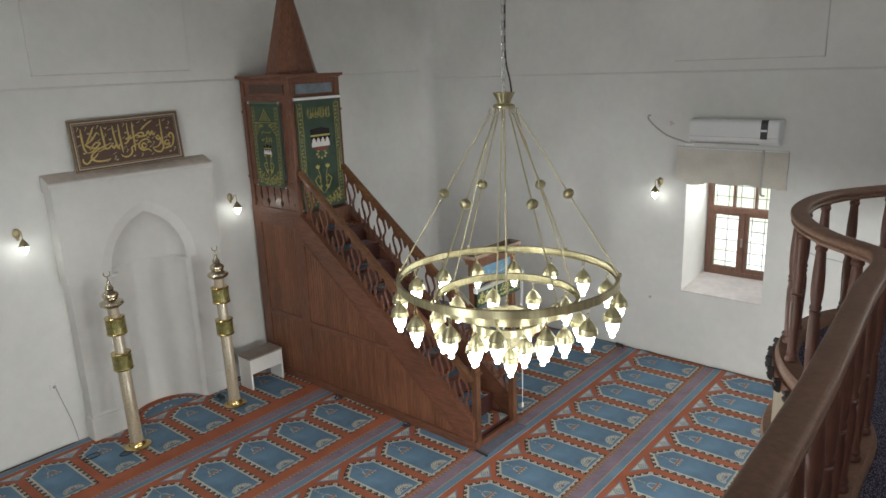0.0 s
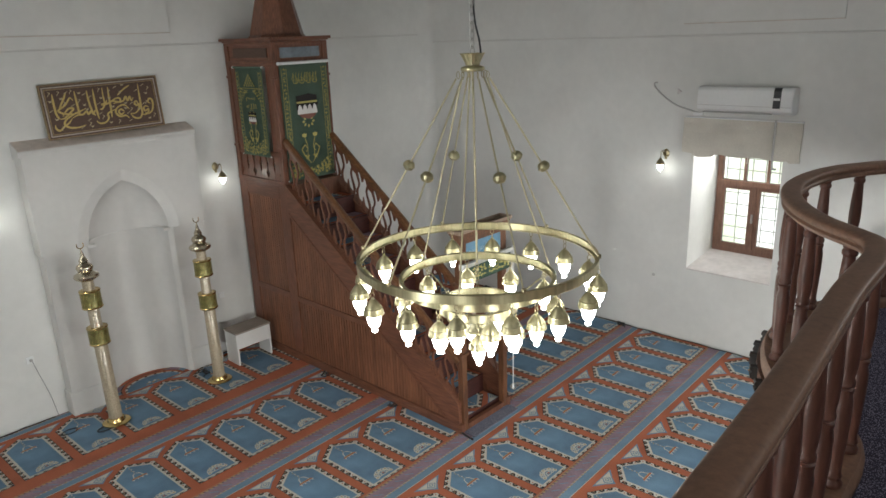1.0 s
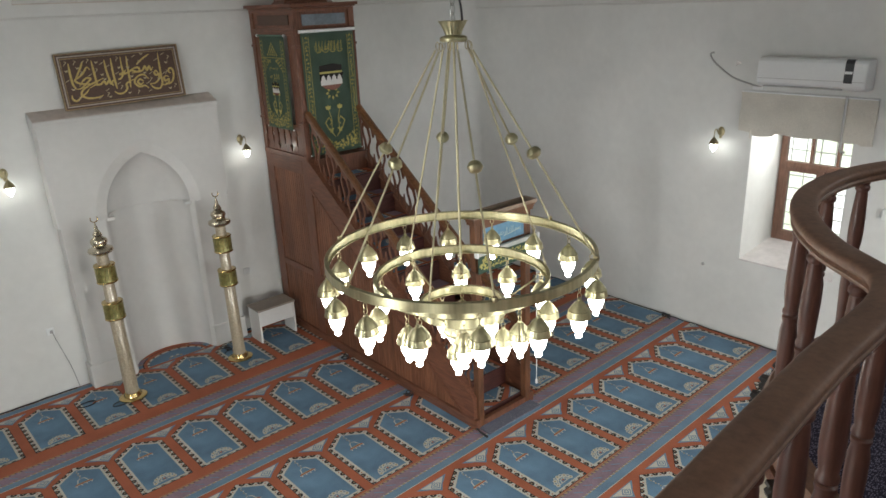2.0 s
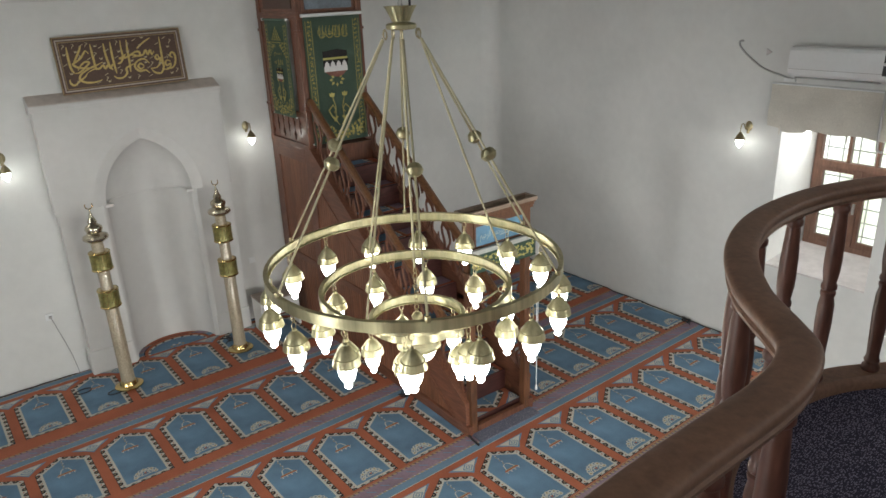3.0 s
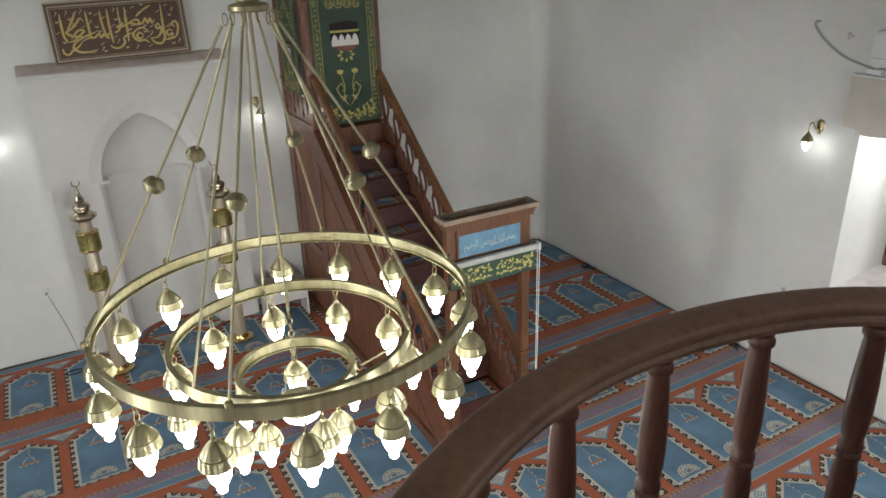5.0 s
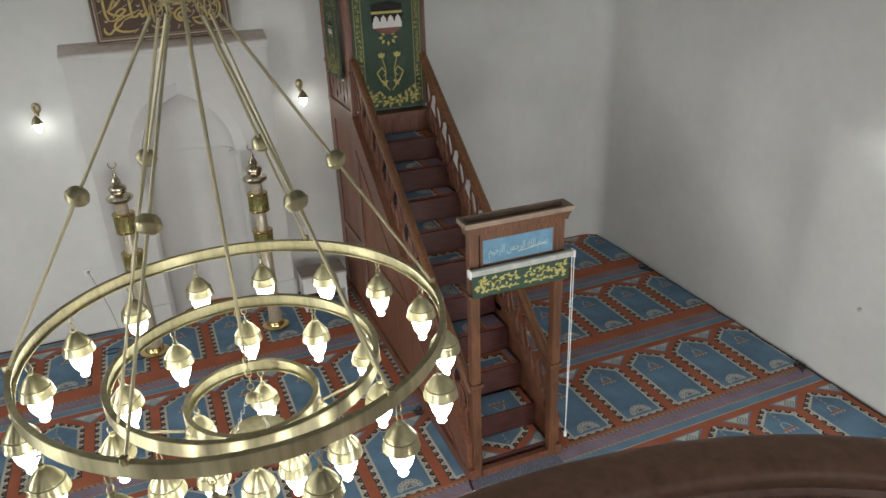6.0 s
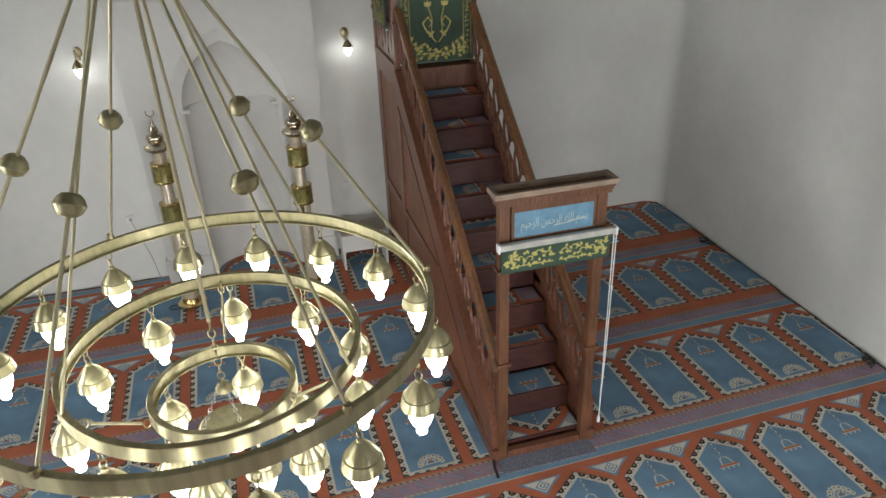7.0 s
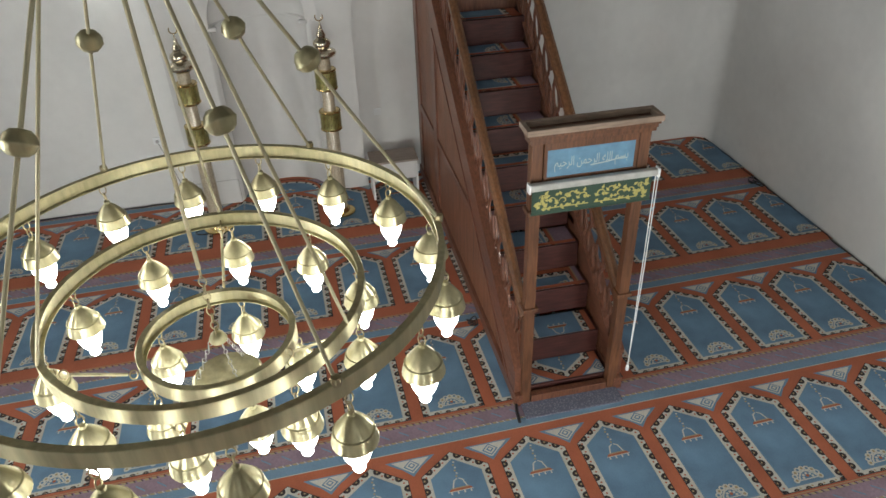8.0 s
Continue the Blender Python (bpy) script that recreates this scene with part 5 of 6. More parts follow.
part("embroidery", b, YELLOW_THREAD, cl, "yellow scrolling leaf embroidery")
part("weight_bar", tubed([(GX + 0.032, PY0 + 0.03, 1.698), (GX + 0.032, PY1 - 0.005, 1.698)], 0.007, 8), DARK_GREEN_CLOTH, gb)
b = bmesh.new()
for dx, dy in ((0.0, 0.0), (0.012, 0.012)):
    tube(b, [(GX + 0.035 + dx, PY1 + 0.012 + dy, 1.87), (GX + 0.034 + dx, PY1 + 0.018 + dy * 0.6, 1.0), (GX + 0.036, PY1 + 0.02, 0.27)], 0.0035, 5)
part("pull_cord", b, WHITE_PLASTIC, gb, "long looped white cord")
part("cord_weight", lathed([(0.004, 0), (0.013, 0.01), (0.012, 0.05), (0.004, 0.065)], 8, Matrix.Translation((GX + 0.036, PY1 + 0.02, 0.215))), WHITE_PLASTIC, gb)

gm = part("door_mat", boxed(GX - 0.01, -3.885, PY0 + 0.03, PY1 - 0.03, 0.012, 0.024, bevel=0.003), GREY_MAT)
tagged(gm, "grey-blue woven mat strip laid before the pulpit gate", "mat")

# ---- standing lamps beside the niche ----


def column_lamp():
    t = thing("standing_candlestick", "tall gilt candlestick with speckled shaft, green bands and crescent finial", "candlestick", "pair beside the niche")
    part("base", lathed([(0.150, 0.024), (0.150, 0.036), (0.140, 0.043), (0.098, 0.050), (0.090, 0.075), (0.082, 0.09)], 28), GOLD, t, "polished brass foot", smooth=True)
    part("shaft", lathed([(0.070, 0.085), (0.066, 0.98), (0.061, 0.99), (0.061, 1.74)], 14), COLUMN_GLASS, t, smooth=True)
    for i in range(14):
        a = 2 * math.pi * i / 14
        part("shaft_bead", tubed([(0.0695 * math.cos(a), 0.0695 * math.sin(a), 0.09), (0.0655 * math.cos(a), 0.0655 * math.sin(a), 0.97)], 0.0035, 5), COLUMN_GLASS, t)
    for z in (0.965, 1.385):
        part("band", lathed([(0.062, z + 0.03), (0.104, z + 0.02), (0.107, z + 0.033), (0.105, z + 0.045), (0.105, z + 0.200), (0.108, z + 0.213), (0.104, z + 0.226), (0.062, z + 0.22)], 24), [GREEN_BAND], t, "green and gold collar", smooth=True)
        for zz in (z + 0.022, z + 0.205):
            part("band_ring", lathed([(0.106, zz), (0.111, zz + 0.009), (0.106, zz + 0.02)], 24), GOLD, t, smooth=True)
        b = bmesh.new()
        for i in range(18):
            a = 2 * math.pi * i / 18
            around = lambda p, q, d, a=a: Vector(((0.1065 + d) * math.cos(a + p), (0.1065 + d) * math.sin(a + p), z + q))
            strip_path(b, [(-0.10, 0.06), (0.02, 0.10), (-0.05, 0.14), (0.08, 0.19)], 0.018, around, 0.0005 + 0.0004 * (i % 2))
        tagged(part("band_relief", b, GOLD, t), kind="stuff")
    for z in (1.23, 1.275, 1.32, 1.365, 1.65, 1.70):
        part("shaft_ring", lathed([(0.0605, z), (0.0635, z + 0.005), (0.0605, z + 0.010)], 16), COLUMN_GLASS, t)
    part("cap", lathed([(0.068, 1.715), (0.085, 1.722), (0.122, 1.745), (0.130, 1.765), (0.122, 1.788), (0.085, 1.806), (0.072, 1.820), (0.080, 1.835), (0.088, 1.860), (0.080, 1.885), (0.052, 1.905), (0.042, 1.918), (0.048, 1.935), (0.034, 1.965), (0.018, 1.995), (0.020, 2.01), (0.011, 2.03), (0.005, 2.07)], 24), SILVER_GOLD, t, "pale gold onion-shaped cap", smooth=True)
    b = bmesh.new()
    pts = [Vector((0, 0.036 * math.sin(a), 2.106 - 0.036 * math.cos(a))) for a in [(-2.1 + 4.2 * i / 14) for i in range(15)]]
    tube(b, pts, 0.0055, 6)
    part("crescent", b, GOLD, t, "small gilt crescent")
    return t


col = column_lamp()
col.matrix_world = pose(-7.226, 3.298, 0.0, 0.0, -2.4, 0)
copy_thing(col, pose(-7.226, 4.602, 0.0, -0.6, -2.2, 0))

# ---- white stool ----
bench = thing("low_bench", "small white panel bench with a worn brown top by the wall", "bench", at=(-7.53, 5.24, 0))
for y in (4.997, 5.487):
    part("leg_panel", boxed(-7.665, -7.385, y - 0.012, y + 0.012, 0.014, 0.45, bevel=0.002), WHITE_BOARD, bench)
part("apron", boxed(-7.407, -7.387, 5.011, 5.473, 0.24, 0.45, bevel=0.002), WHITE_BOARD, bench)
part("apron", boxed(-7.663, -7.643, 5.011, 5.473, 0.24, 0.45, bevel=0.002), WHITE_BOARD, bench)
part("seat", boxed(-7.685, -7.37, 4.977, 5.507, 0.45, 0.472, bevel=0.003), BROWN_TOP, bench, "worn grey-brown top")

# ---- wall lamps ----


def wall_lamp():
    """Made for a wall that faces +x, at the origin."""
    t = thing("wall_lamp", "small brass wall lamp with a bell shade, lit", "wall lamp", "wall lamps")
    part("back_plate", lathed([(0.0, 0.0), (0.052, 0.0), (0.056, 0.006), (0.045, 0.016), (0.02, 0.022), (0, 0.024)], 20, pose(0.001, 0, 0.02, 0, 90, 0), squash=0.75), BRASS_DARK, t, smooth=True)
    b = bmesh.new()
    tube(b, smooth_path([(0.015, 0, -0.02), (0.07, 0, 0.0), (0.11, 0, 0.055), (0.15, 0, 0.06), (0.165, 0, 0.02), (0.165, 0, -0.03)], 5), 0.006, 6)
    part("arm", b, BRASS_DARK, t, smooth=True)
    part("boss", lathed([(0.0, -0.06), (0.014, -0.055), (0.016, -0.03), (0.01, -0.015), (0.0, -0.012)], 10, Matrix.Translation((0.018, 0, 0))), BRASS_DARK, t, smooth=True)
    part("shade", lathed([(0.010, -0.02), (0.018, -0.035), (0.034, -0.055), (0.050, -0.085), (0.054, -0.10), (0.051, -0.10), (0.030, -0.06)], 16, Matrix.Translation((0.165, 0, 0))), BRASS_DARK, t, smooth=True)
    part("bulb", lathed([(0.022, -0.085), (0.040, -0.105), (0.040, -0.135), (0.028, -0.165), (0.012, -0.178), (0.014, -0.186), (0.0, -0.196)], 14, Matrix.Translation((0.165, 0, 0))), SCONCE_GLOW, t, "glowing glass", smooth=True)
    return t


lamp = wall_lamp()
lamp.location = (WX, 2.69, 2.58)
copy_thing(lamp, pose(WX, 5.31, 2.545))
copy_thing(lamp, pose(-3.67, NY, 2.51, 0, 0, -90))

# ---- air conditioner and what hangs round the window ----
ac = thing("air_conditioner", "white wall-mounted air conditioner with a dark end panel", "air conditioner", at=(-2.68, NY, 3.09))
along_x = lambda a, c, d: Vector((d, NY - a, 3.06 + c))
b = bmesh.new()
prism(b, [(0.002, 0.335), (0.165, 0.34), (0.19, 0.332), (0.205, 0.305), (0.215, 0.13), (0.205, 0.085), (0.18, 0.062), (0.12, 0.035), (0.002, 0.04)], along_x, -3.215, -2.145)
part("body", b, WHITE_PLASTIC, ac)
for x0, x1 in ((-3.222, -3.215), (-2.145, -2.138)):
    b = bmesh.new()
    prism(b, [(0.002, 0.33), (0.16, 0.335), (0.198, 0.30), (0.207, 0.13), (0.19, 0.08), (0.12, 0.042), (0.002, 0.045)], along_x, x0, x1)
    part("side_cap", b, WHITE_PLASTIC, ac)
b = bmesh.new()
prism(b, [(0.167, 0.343), (0.193, 0.334), (0.209, 0.305), (0.219, 0.13), (0.214, 0.115), (0.16, 0.21)], along_x, -2.345, -2.265)
part("display_strip", b, BLACK_PLASTIC, ac, "dark display strip")
part("badge", boxed(-2.34, -2.27, NY - 0.224, NY - 0.217, 3.265, 3.29), WHITE_PLASTIC, ac)
part("louvre", boxed(-3.16, -2.37, NY - 0.175, NY - 0.12, 3.096, 3.108, bevel=0.004), CABLE_GREY, ac)
part("front_seam", boxed(-3.21, -2.15, NY - 0.2165, NY - 0.212, 3.188, 3.192), CABLE_GREY, ac)

cab = part("cable", tubed(smooth_path([(-3.24, NY - 0.02, 3.06), (-3.36, NY - 0.015, 3.085), (-3.58, NY - 0.015, 3.15), (-3.77, NY - 0.015, 3.27), (-3.865, NY - 0.015, 3.36), (-3.875, NY - 0.02, 3.41), (-3.84, NY - 0.005, 3.42)], 6), 0.010, 7), CABLE_GREY, smooth=True)
tagged(cab, "grey cable sagging from the air conditioner to the wall", "cable")
cap = part("junction_box", boxed(-3.24, -3.12, NY - 0.03, NY - 0.001, 3.035, 3.07, bevel=0.006), WHITE_PLASTIC)
cap.location.x = -0.10
tagged(cap, "small white cable box on the wall", "junction box")
pt = part("wall_plug", lathed([(0.0, 0.0), (0.042, 0.0), (0.036, 0.010), (0.0, 0.012)], 3, Matrix.Translation((-3.55, NY - 0.001, 3.315)) @ pose(0, 0, 0, 90, 0, 0)), STONE_SILL)
tagged(pt, "small grey chipped patch in the plaster", "wall patch")
con = part("conduit", tubed(smooth_path([(-2.335, NY - 0.075, 3.03), (-2.335, NY - 0.085, 2.75), (-2.330, NY - 0.085, 2.52), (-2.315, NY - 0.085, 2.47), (-2.28, NY - 0.085, 2.47)], 5), 0.013, 7), CABLE_GREY, smooth=True)
tagged(con, "grey drain hose hanging in front of the linen blind", "hose")
blind = thing("linen_blind", "grey-beige linen blind drawn up, with a scalloped lower edge", "window blind", at=(-2.77, NY, 2.5))
b = bmesh.new()
nx, nz = 40, 8
sheets = []
for back in (0, 1):
    grid = []
    for j in range(nz + 1):
        row = []
        for i in range(nx + 1):
            t = i / nx
            x = -3.445 + 1.395 * t
            low = 2.575 - 0.02 * math.sin(3 * math.pi * t) ** 2 - (0.03 if 0.12 < t < 0.30 else 0.0) - (0.025 if t > 0.92 else 0)
            z = low + (3.005 - low) * j / nz
            y = NY - 0.050 - 0.012 * math.sin(j * 0.8) - 0.006 * math.sin(t * 19 + j * 0.4) * (1 - j / nz) + 0.028 * back
            row.append(b.verts.new((x, y, z)))
        grid.append(row)
    for j in range(nz):
        for i in range(nx):
            b.faces.new((grid[j][i], grid[j][i + 1], grid[j + 1][i + 1], grid[j + 1][i]))
    rim = grid[0] + [r[-1] for r in grid[1:]] + grid[-1][-2::-1] + [r[0] for r in grid[-2:0:-1]]
    sheets.append(rim)
for i in range(len(sheets[0])):
    k = (i + 1) % len(sheets[0])
    b.faces.new((sheets[0][i], sheets[0][k], sheets[1][k], sheets[1][i]))
part("cloth", b, LINEN, blind)
part("head_rail", boxed(-3.445, -2.05, NY - 0.05, NY - 0.001, 3.002, 3.02, bevel=0.004), WHITE_PLASTIC, blind)
for x in (-3.30, -2.62):
    part("tie", tubed([(x, NY - 0.062, 2.60), (x, NY - 0.064, 2.50), (x + 0.03, NY - 0.064, 2.50)], 0.006, 6), LINEN, blind)
sw = part("socket", boxed(-1.865, -1.795, NY - 0.03, NY - 0.001, 1.82, 1.93, bevel=0.008), WHITE_PLASTIC)
tagged(sw, "white surface-mounted socket on the wall", "socket")
b = bmesh.new()
tube(b, smooth_path([(-1.80, NY - 0.02, 1.86), (-1.70, NY - 0.03, 1.80), (-1.50, NY - 0.012, 1.76), (-1.2, NY - 0.012, 1.72)], 5), 0.005, 5)
tagged(part("cable", b, CABLE_GREY), "thin grey cables on the wall beside the socket", "cable")
tagged(part("wall_hook", lathed([(0.0, 0.0), (0.022, 0.0), (0.02, 0.012), (0.008, 0.02), (0.0, 0.022)], 10, Matrix.Translation((-3.755, NY - 0.001, 0.85)) @ pose(0, 0, 0, 90, 0, 0)), CABLE_GREY), "small grey plug in the plaster wall", "wall plug")
ol = thing("socket", "small white socket with a black lead down the wall", "socket", at=(WX, 2.78, 0.78))
part("plate", boxed(WX + 0.001, WX + 0.02, 2.72, 2.80, 0.74, 0.82, bevel=0.005), WHITE_PLASTIC, ol)
part("plug", boxed(WX + 0.02, WX + 0.05, 2.75, 2.78, 0.765, 0.795, bevel=0.006), CABLE_GREY, ol)
part("lead", tubed(smooth_path([(WX + 0.045, 2.77, 0.77), (WX + 0.03, 2.81, 0.60), (WX + 0.025, 2.88, 0.30), (WX + 0.02, 2.92, 0.02)], 5), 0.0026, 5), BLACK_PLASTIC, ol)
for (x, y, z) in ((WX, 5.16, 0.83),):
    tagged(part("wall_plug", boxed(x, x + 0.012, y - 0.04, y + 0.04, z - 0.04, z + 0.04, bevel=0.004), WHITE_PLASTIC), "flush white wall socket", "socket")

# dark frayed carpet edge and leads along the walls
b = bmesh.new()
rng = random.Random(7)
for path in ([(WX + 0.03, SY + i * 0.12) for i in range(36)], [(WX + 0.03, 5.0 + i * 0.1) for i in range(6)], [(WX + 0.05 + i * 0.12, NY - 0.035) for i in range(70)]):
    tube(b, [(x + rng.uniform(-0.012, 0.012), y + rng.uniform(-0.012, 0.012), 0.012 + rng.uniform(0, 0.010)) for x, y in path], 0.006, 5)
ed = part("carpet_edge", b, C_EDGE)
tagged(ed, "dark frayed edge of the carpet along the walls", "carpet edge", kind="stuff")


def tangle(x, y, r, seed, n=26):
    g = random.Random(seed)
    pts = [(x + r * 1.6 * g.uniform(-1, 1), y + r * g.uniform(-1, 1), 0.03 + 0.03 * g.random()) for _ in range(n // 2)]
    ob = part("cable_tangle", tubed(smooth_path(pts, 4), 0.006, 5), BLACK_PLASTIC)
    return tagged(ob, "tangle of thin black cables lying on the carpet", "cable", "cable tangles")


tangle(-4.15, 9.22, 0.06, 1)
tangle(-6.62, 9.20, 0.07, 2)
tangle(-7.52, 4.55, 0.07, 3)
tangle(-6.28, 5.52, 0.05, 5)
tangle(-5.02, 5.53, 0.05, 6)
for x, y, s in ((-7.42, 2.86, 8), (-7.17, 3.15, 9)):
    pts = [(x + 0.05 * math.cos(a * 0.7 + s), y + 0.09 * math.sin(a * 0.7 + s), 0.028) for a in range(9)]
    tagged(part("prayer_beads", tubed(smooth_path(pts, 3), 0.006, 5), BLACK_PLASTIC), "loop of dark prayer beads lying on the carpet", "prayer beads")
gl = part("lead", tubed([(GX - 0.02, PY0 + 0.0, 0.03), (GX + 0.06, PY0 - 0.02, 0.03), (-3.86, PY0 - 0.03, 0.03)], 0.012, 6), BLACK_PLASTIC)
tagged(gl, "short black cable cover across the carpet seam", "cable")

# ---- chandelier ----
CX, CY = -2.401, 4.010
ch = thing("chandelier", "large three-ring brushed brass chandelier with lit opal glass drops", "chandelier", at=(CX, CY, 2.4))
AT = Matrix.Translation((CX, CY, 0))


def hoop(r, z, h=0.055, t=0.004, lip=0.018):
    """A channel-section band, open to the inside."""
    bm = bmesh.new()
    n = 96
    pts = [Vector((CX + r * math.cos(2 * math.pi * i / n), CY + r * math.sin(2 * math.pi * i / n), z - h)) for i in range(n)]
    sec = [(-t, 0.002), (-t + 0.002, 0), (lip, 0), (lip, 0.003), (t, 0.003), (t, h - 0.014), (lip - 0.006, h - 0.011), (lip, h - 0.008), (lip, h), (-t + 0.002, h), (-t, h - 0.002)]
    return sweep(bm, pts, sec, closed=True)


RINGS = ((0.770, 2.760, 16, 9.2), (0.507, 2.610, 10, 30.6), (0.257, 2.432, 5, 22.5))
for r, z, n, a0 in RINGS:
    part("ring", hoop(r, z), BRASS, ch, smooth=True)


def link(c, turn, r=0.012, t=0.0026, tall=1.5):
    pts = [Vector((c[0] + r * math.cos(a) * math.cos(turn), c[1] + r * math.cos(a) * math.sin(turn), c[2] + tall * r * math.sin(a))) for a in [2 * math.pi * i / 10 for i in range(10)]]
    bm = bmesh.new()
    n = len(pts)
    rings = []
    normal = Vector((-math.sin(turn), math.cos(turn), 0))
    for i, p in enumerate(pts):
        out = (p - Vector(c)).normalized()
        rings.append([bm.verts.new(p + out * t * math.cos(b) + normal * t * math.sin(b)) for b in [2 * math.pi * k / 5 for k in range(5)]])
    for i in range(n):
        a, b = rings[i], rings[(i + 1) % n]
        for k in range(5):
            bm.faces.new((a[k], a[(k + 1) % 5], b[(k + 1) % 5], b[k]))
    return bm


# one drop, then its copies on the rings
cap_me = finish(lathed([(0.005, 0.002), (0.010, 0.0), (0.012, -0.006), (0.010, -0.010), (0.017, -0.014), (0.030, -0.027), (0.042, -0.044), (0.0505, -0.058), (0.0515, -0.061), (0.0560, -0.063), (0.0575, -0.068), (0.0570, -0.072), (0.0590, -0.078), (0.0605, -0.088), (0.0625, -0.096), (0.0640, -0.099), (0.0635, -0.1025), (0.060, -0.1035), (0.042, -0.100)], 56, flute=0.022), "cap", BRASS, True)
globe_me = finish(lathed([(0.039, -0.096), (0.042, -0.108), (0.043, -0.124), (0.040, -0.146), (0.033, -0.168), (0.023, -0.186), (0.0125, -0.196), (0.0125, -0.200), (0.0175, -0.205), (0.018, -0.212), (0.013, -0.219), (0.0, -0.222)], 18), "globe", BULB_GLOW, True)
hook_bm = link((0, 0, 0.016), 0.0)
hb2 = link((0, 0, 0.048), 1.57)
hook_me = finish(hook_bm, "hook", BRASS_DARK, True)
hook2_me = finish(hb2, "hook", BRASS_DARK, True)
for r, z, n, a0 in RINGS:
    for i in range(n):
        a = radians(a0 + 360.0 / n * i)
        zz = z - 0.055 - 0.066
        m = Matrix.Translation((CX + r * math.cos(a), CY + r * math.sin(a), zz)) @ Matrix.Rotation(a, 4, "Z")
        drop = new("lamp_drop", cap_me)
        drop.parent, drop.matrix_parent_inverse, drop.matrix_basis = ch, Matrix.Translation(-Vector(ch.location)), m
        for nm, me in (("globe", globe_me), ("hook", hook_me), ("hook", hook2_me)):
            q = new(nm, me)
            q.parent = drop

# hub, rods, knobs
HZ = 3.913
part("canopy_cup", lathed([(0.03, HZ + 0.018), (0.043, HZ + 0.022), (0.046, HZ + 0.034), (0.055, HZ + 0.052), (0.070, HZ + 0.080), (0.078, HZ + 0.090), (0.071, HZ + 0.090), (0.048, HZ + 0.062), (0.0, HZ + 0.055)], 40, AT, flute=0.06), BRASS, ch, smooth=True)
part("hub", lathed([(0.0, HZ - 0.016), (0.066, HZ - 0.014), (0.072, HZ - 0.008), (0.072, HZ + 0.006), (0.066, HZ + 0.012), (0.03, HZ + 0.020)], 24, AT), BRASS, ch, smooth=True)
for k in range(6):
    a = radians(-90.4 + 60 * k)
    ca, sa = math.cos(a), math.sin(a)
    p0 = Vector((CX + 0.080 * ca, CY + 0.080 * sa, HZ - 0.02))
    p1 = Vector((CX + 0.770 * ca, CY + 0.770 * sa, 2.760))
    dirv = (p1 - p0).normalized()
    part("rod", tubed([p0.lerp(p1, 0.032), p1], 0.0058, 8), ROD_BRASS, ch, smooth=True)
    kp = p0.lerp(p1, 0.498)
    turn = dirv.to_track_quat("Z", "Y").to_matrix().to_4x4()
    part("knob", lathed([(0.008, -0.030), (0.022, -0.028), (0.033, -0.017), (0.0385, -0.003), (0.0405, 0.0), (0.0405, 0.004), (0.0385, 0.007), (0.033, 0.020), (0.022, 0.029), (0.008, 0.032)], 20, Matrix.Translation(kp) @ turn, flute=0.07), BRASS, ch, smooth=True)
    part("hook", link(p0.lerp(p1, 0.014), a, 0.010, 0.0028, 2.1), BRASS_DARK, ch)
    part("bracket", lathed([(0.013, -0.012), (0.015, 0.0), (0.013, 0.014)], 8, Matrix.Translation(p1 + Vector((0, 0, 0.006)))), BRASS_DARK, ch)
for k in range(3):
    a = radians(58 + 120 * k)
    ca, sa = math.cos(a), math.sin(a)
    p0 = Vector((CX + 0.075 * ca, CY + 0.075 * sa, HZ - 0.015))
    p1 = Vector((CX + 0.507 * ca, CY + 0.507 * sa, 2.608))
    part("rod", tubed([p0.lerp(p1, 0.032), p1], 0.0055, 8), ROD_BRASS, ch, smooth=True)
    part("hook", link(p0.lerp(p1, 0.014), a, 0.010, 0.0028, 2.1), BRASS_DARK, ch)
    q0 = Vector((CX + 0.262 * ca, CY + 0.262 * sa, 2.415))
    q1 = Vector((CX + 0.500 * ca, CY + 0.500 * sa, 2.568))
    for s in range(3):
        part("chain_link", link(q1.lerp(q0, 0.04 + s * 0.07), a + 1.57 * (s % 2)), BRASS_DARK, ch)
    part("stay", tubed([q1.lerp(q0, 0.25), q1.lerp(q0, 0.85)], 0.0055, 7), BRASS, ch, smooth=True)
    part("chain_link", link(q1.lerp(q0, 0.92), a), BRASS_DARK, ch)
# inner bowl on three chains
part("rod", tubed([(CX, CY, HZ - 0.01), (CX, CY, 2.70)], 0.007, 8), ROD_BRASS, ch, smooth=True)
for s in range(9):
    part("chain_link", link((CX, CY, 2.68 - s * 0.030), 1.57 * (s % 2)), BRASS_DARK, ch)
part("boss", lathed([(0.0, 2.396), (0.010, 2.399), (0.029, 2.405), (0.031, 2.414), (0.022, 2.432), (0.007, 2.442)], 16, AT), BRASS, ch, smooth=True)
for k in range(3):
    a = radians(30 + 120 * k)
    for s in range(10):
        t = s / 9
        part("chain_link", link((CX + (0.03 + 0.075 * t) * math.cos(a), CY + (0.03 + 0.075 * t) * math.sin(a), 2.395 - 0.155 * t), a + 1.57 * (s % 2), 0.0065, 0.0014), STEEL, ch)
part("bowl_rim", lathed([(0.096, 2.235), (0.112, 2.232), (0.122, 2.240), (0.112, 2.250), (0.098, 2.246)], 28, AT), BRASS, ch, "broad pale brass rim", smooth=True)
part("bowl", lathed([(0.100, 2.236), (0.097, 2.21), (0.080, 2.175), (0.050, 2.15), (0.015, 2.14), (0.012, 2.12), (0.0, 2.115)], 24, AT), glow("lit_bowl_glass", (0.97, 1.0, 0.92), BULB * 0.45), ch, "etched glass bowl", smooth=True)
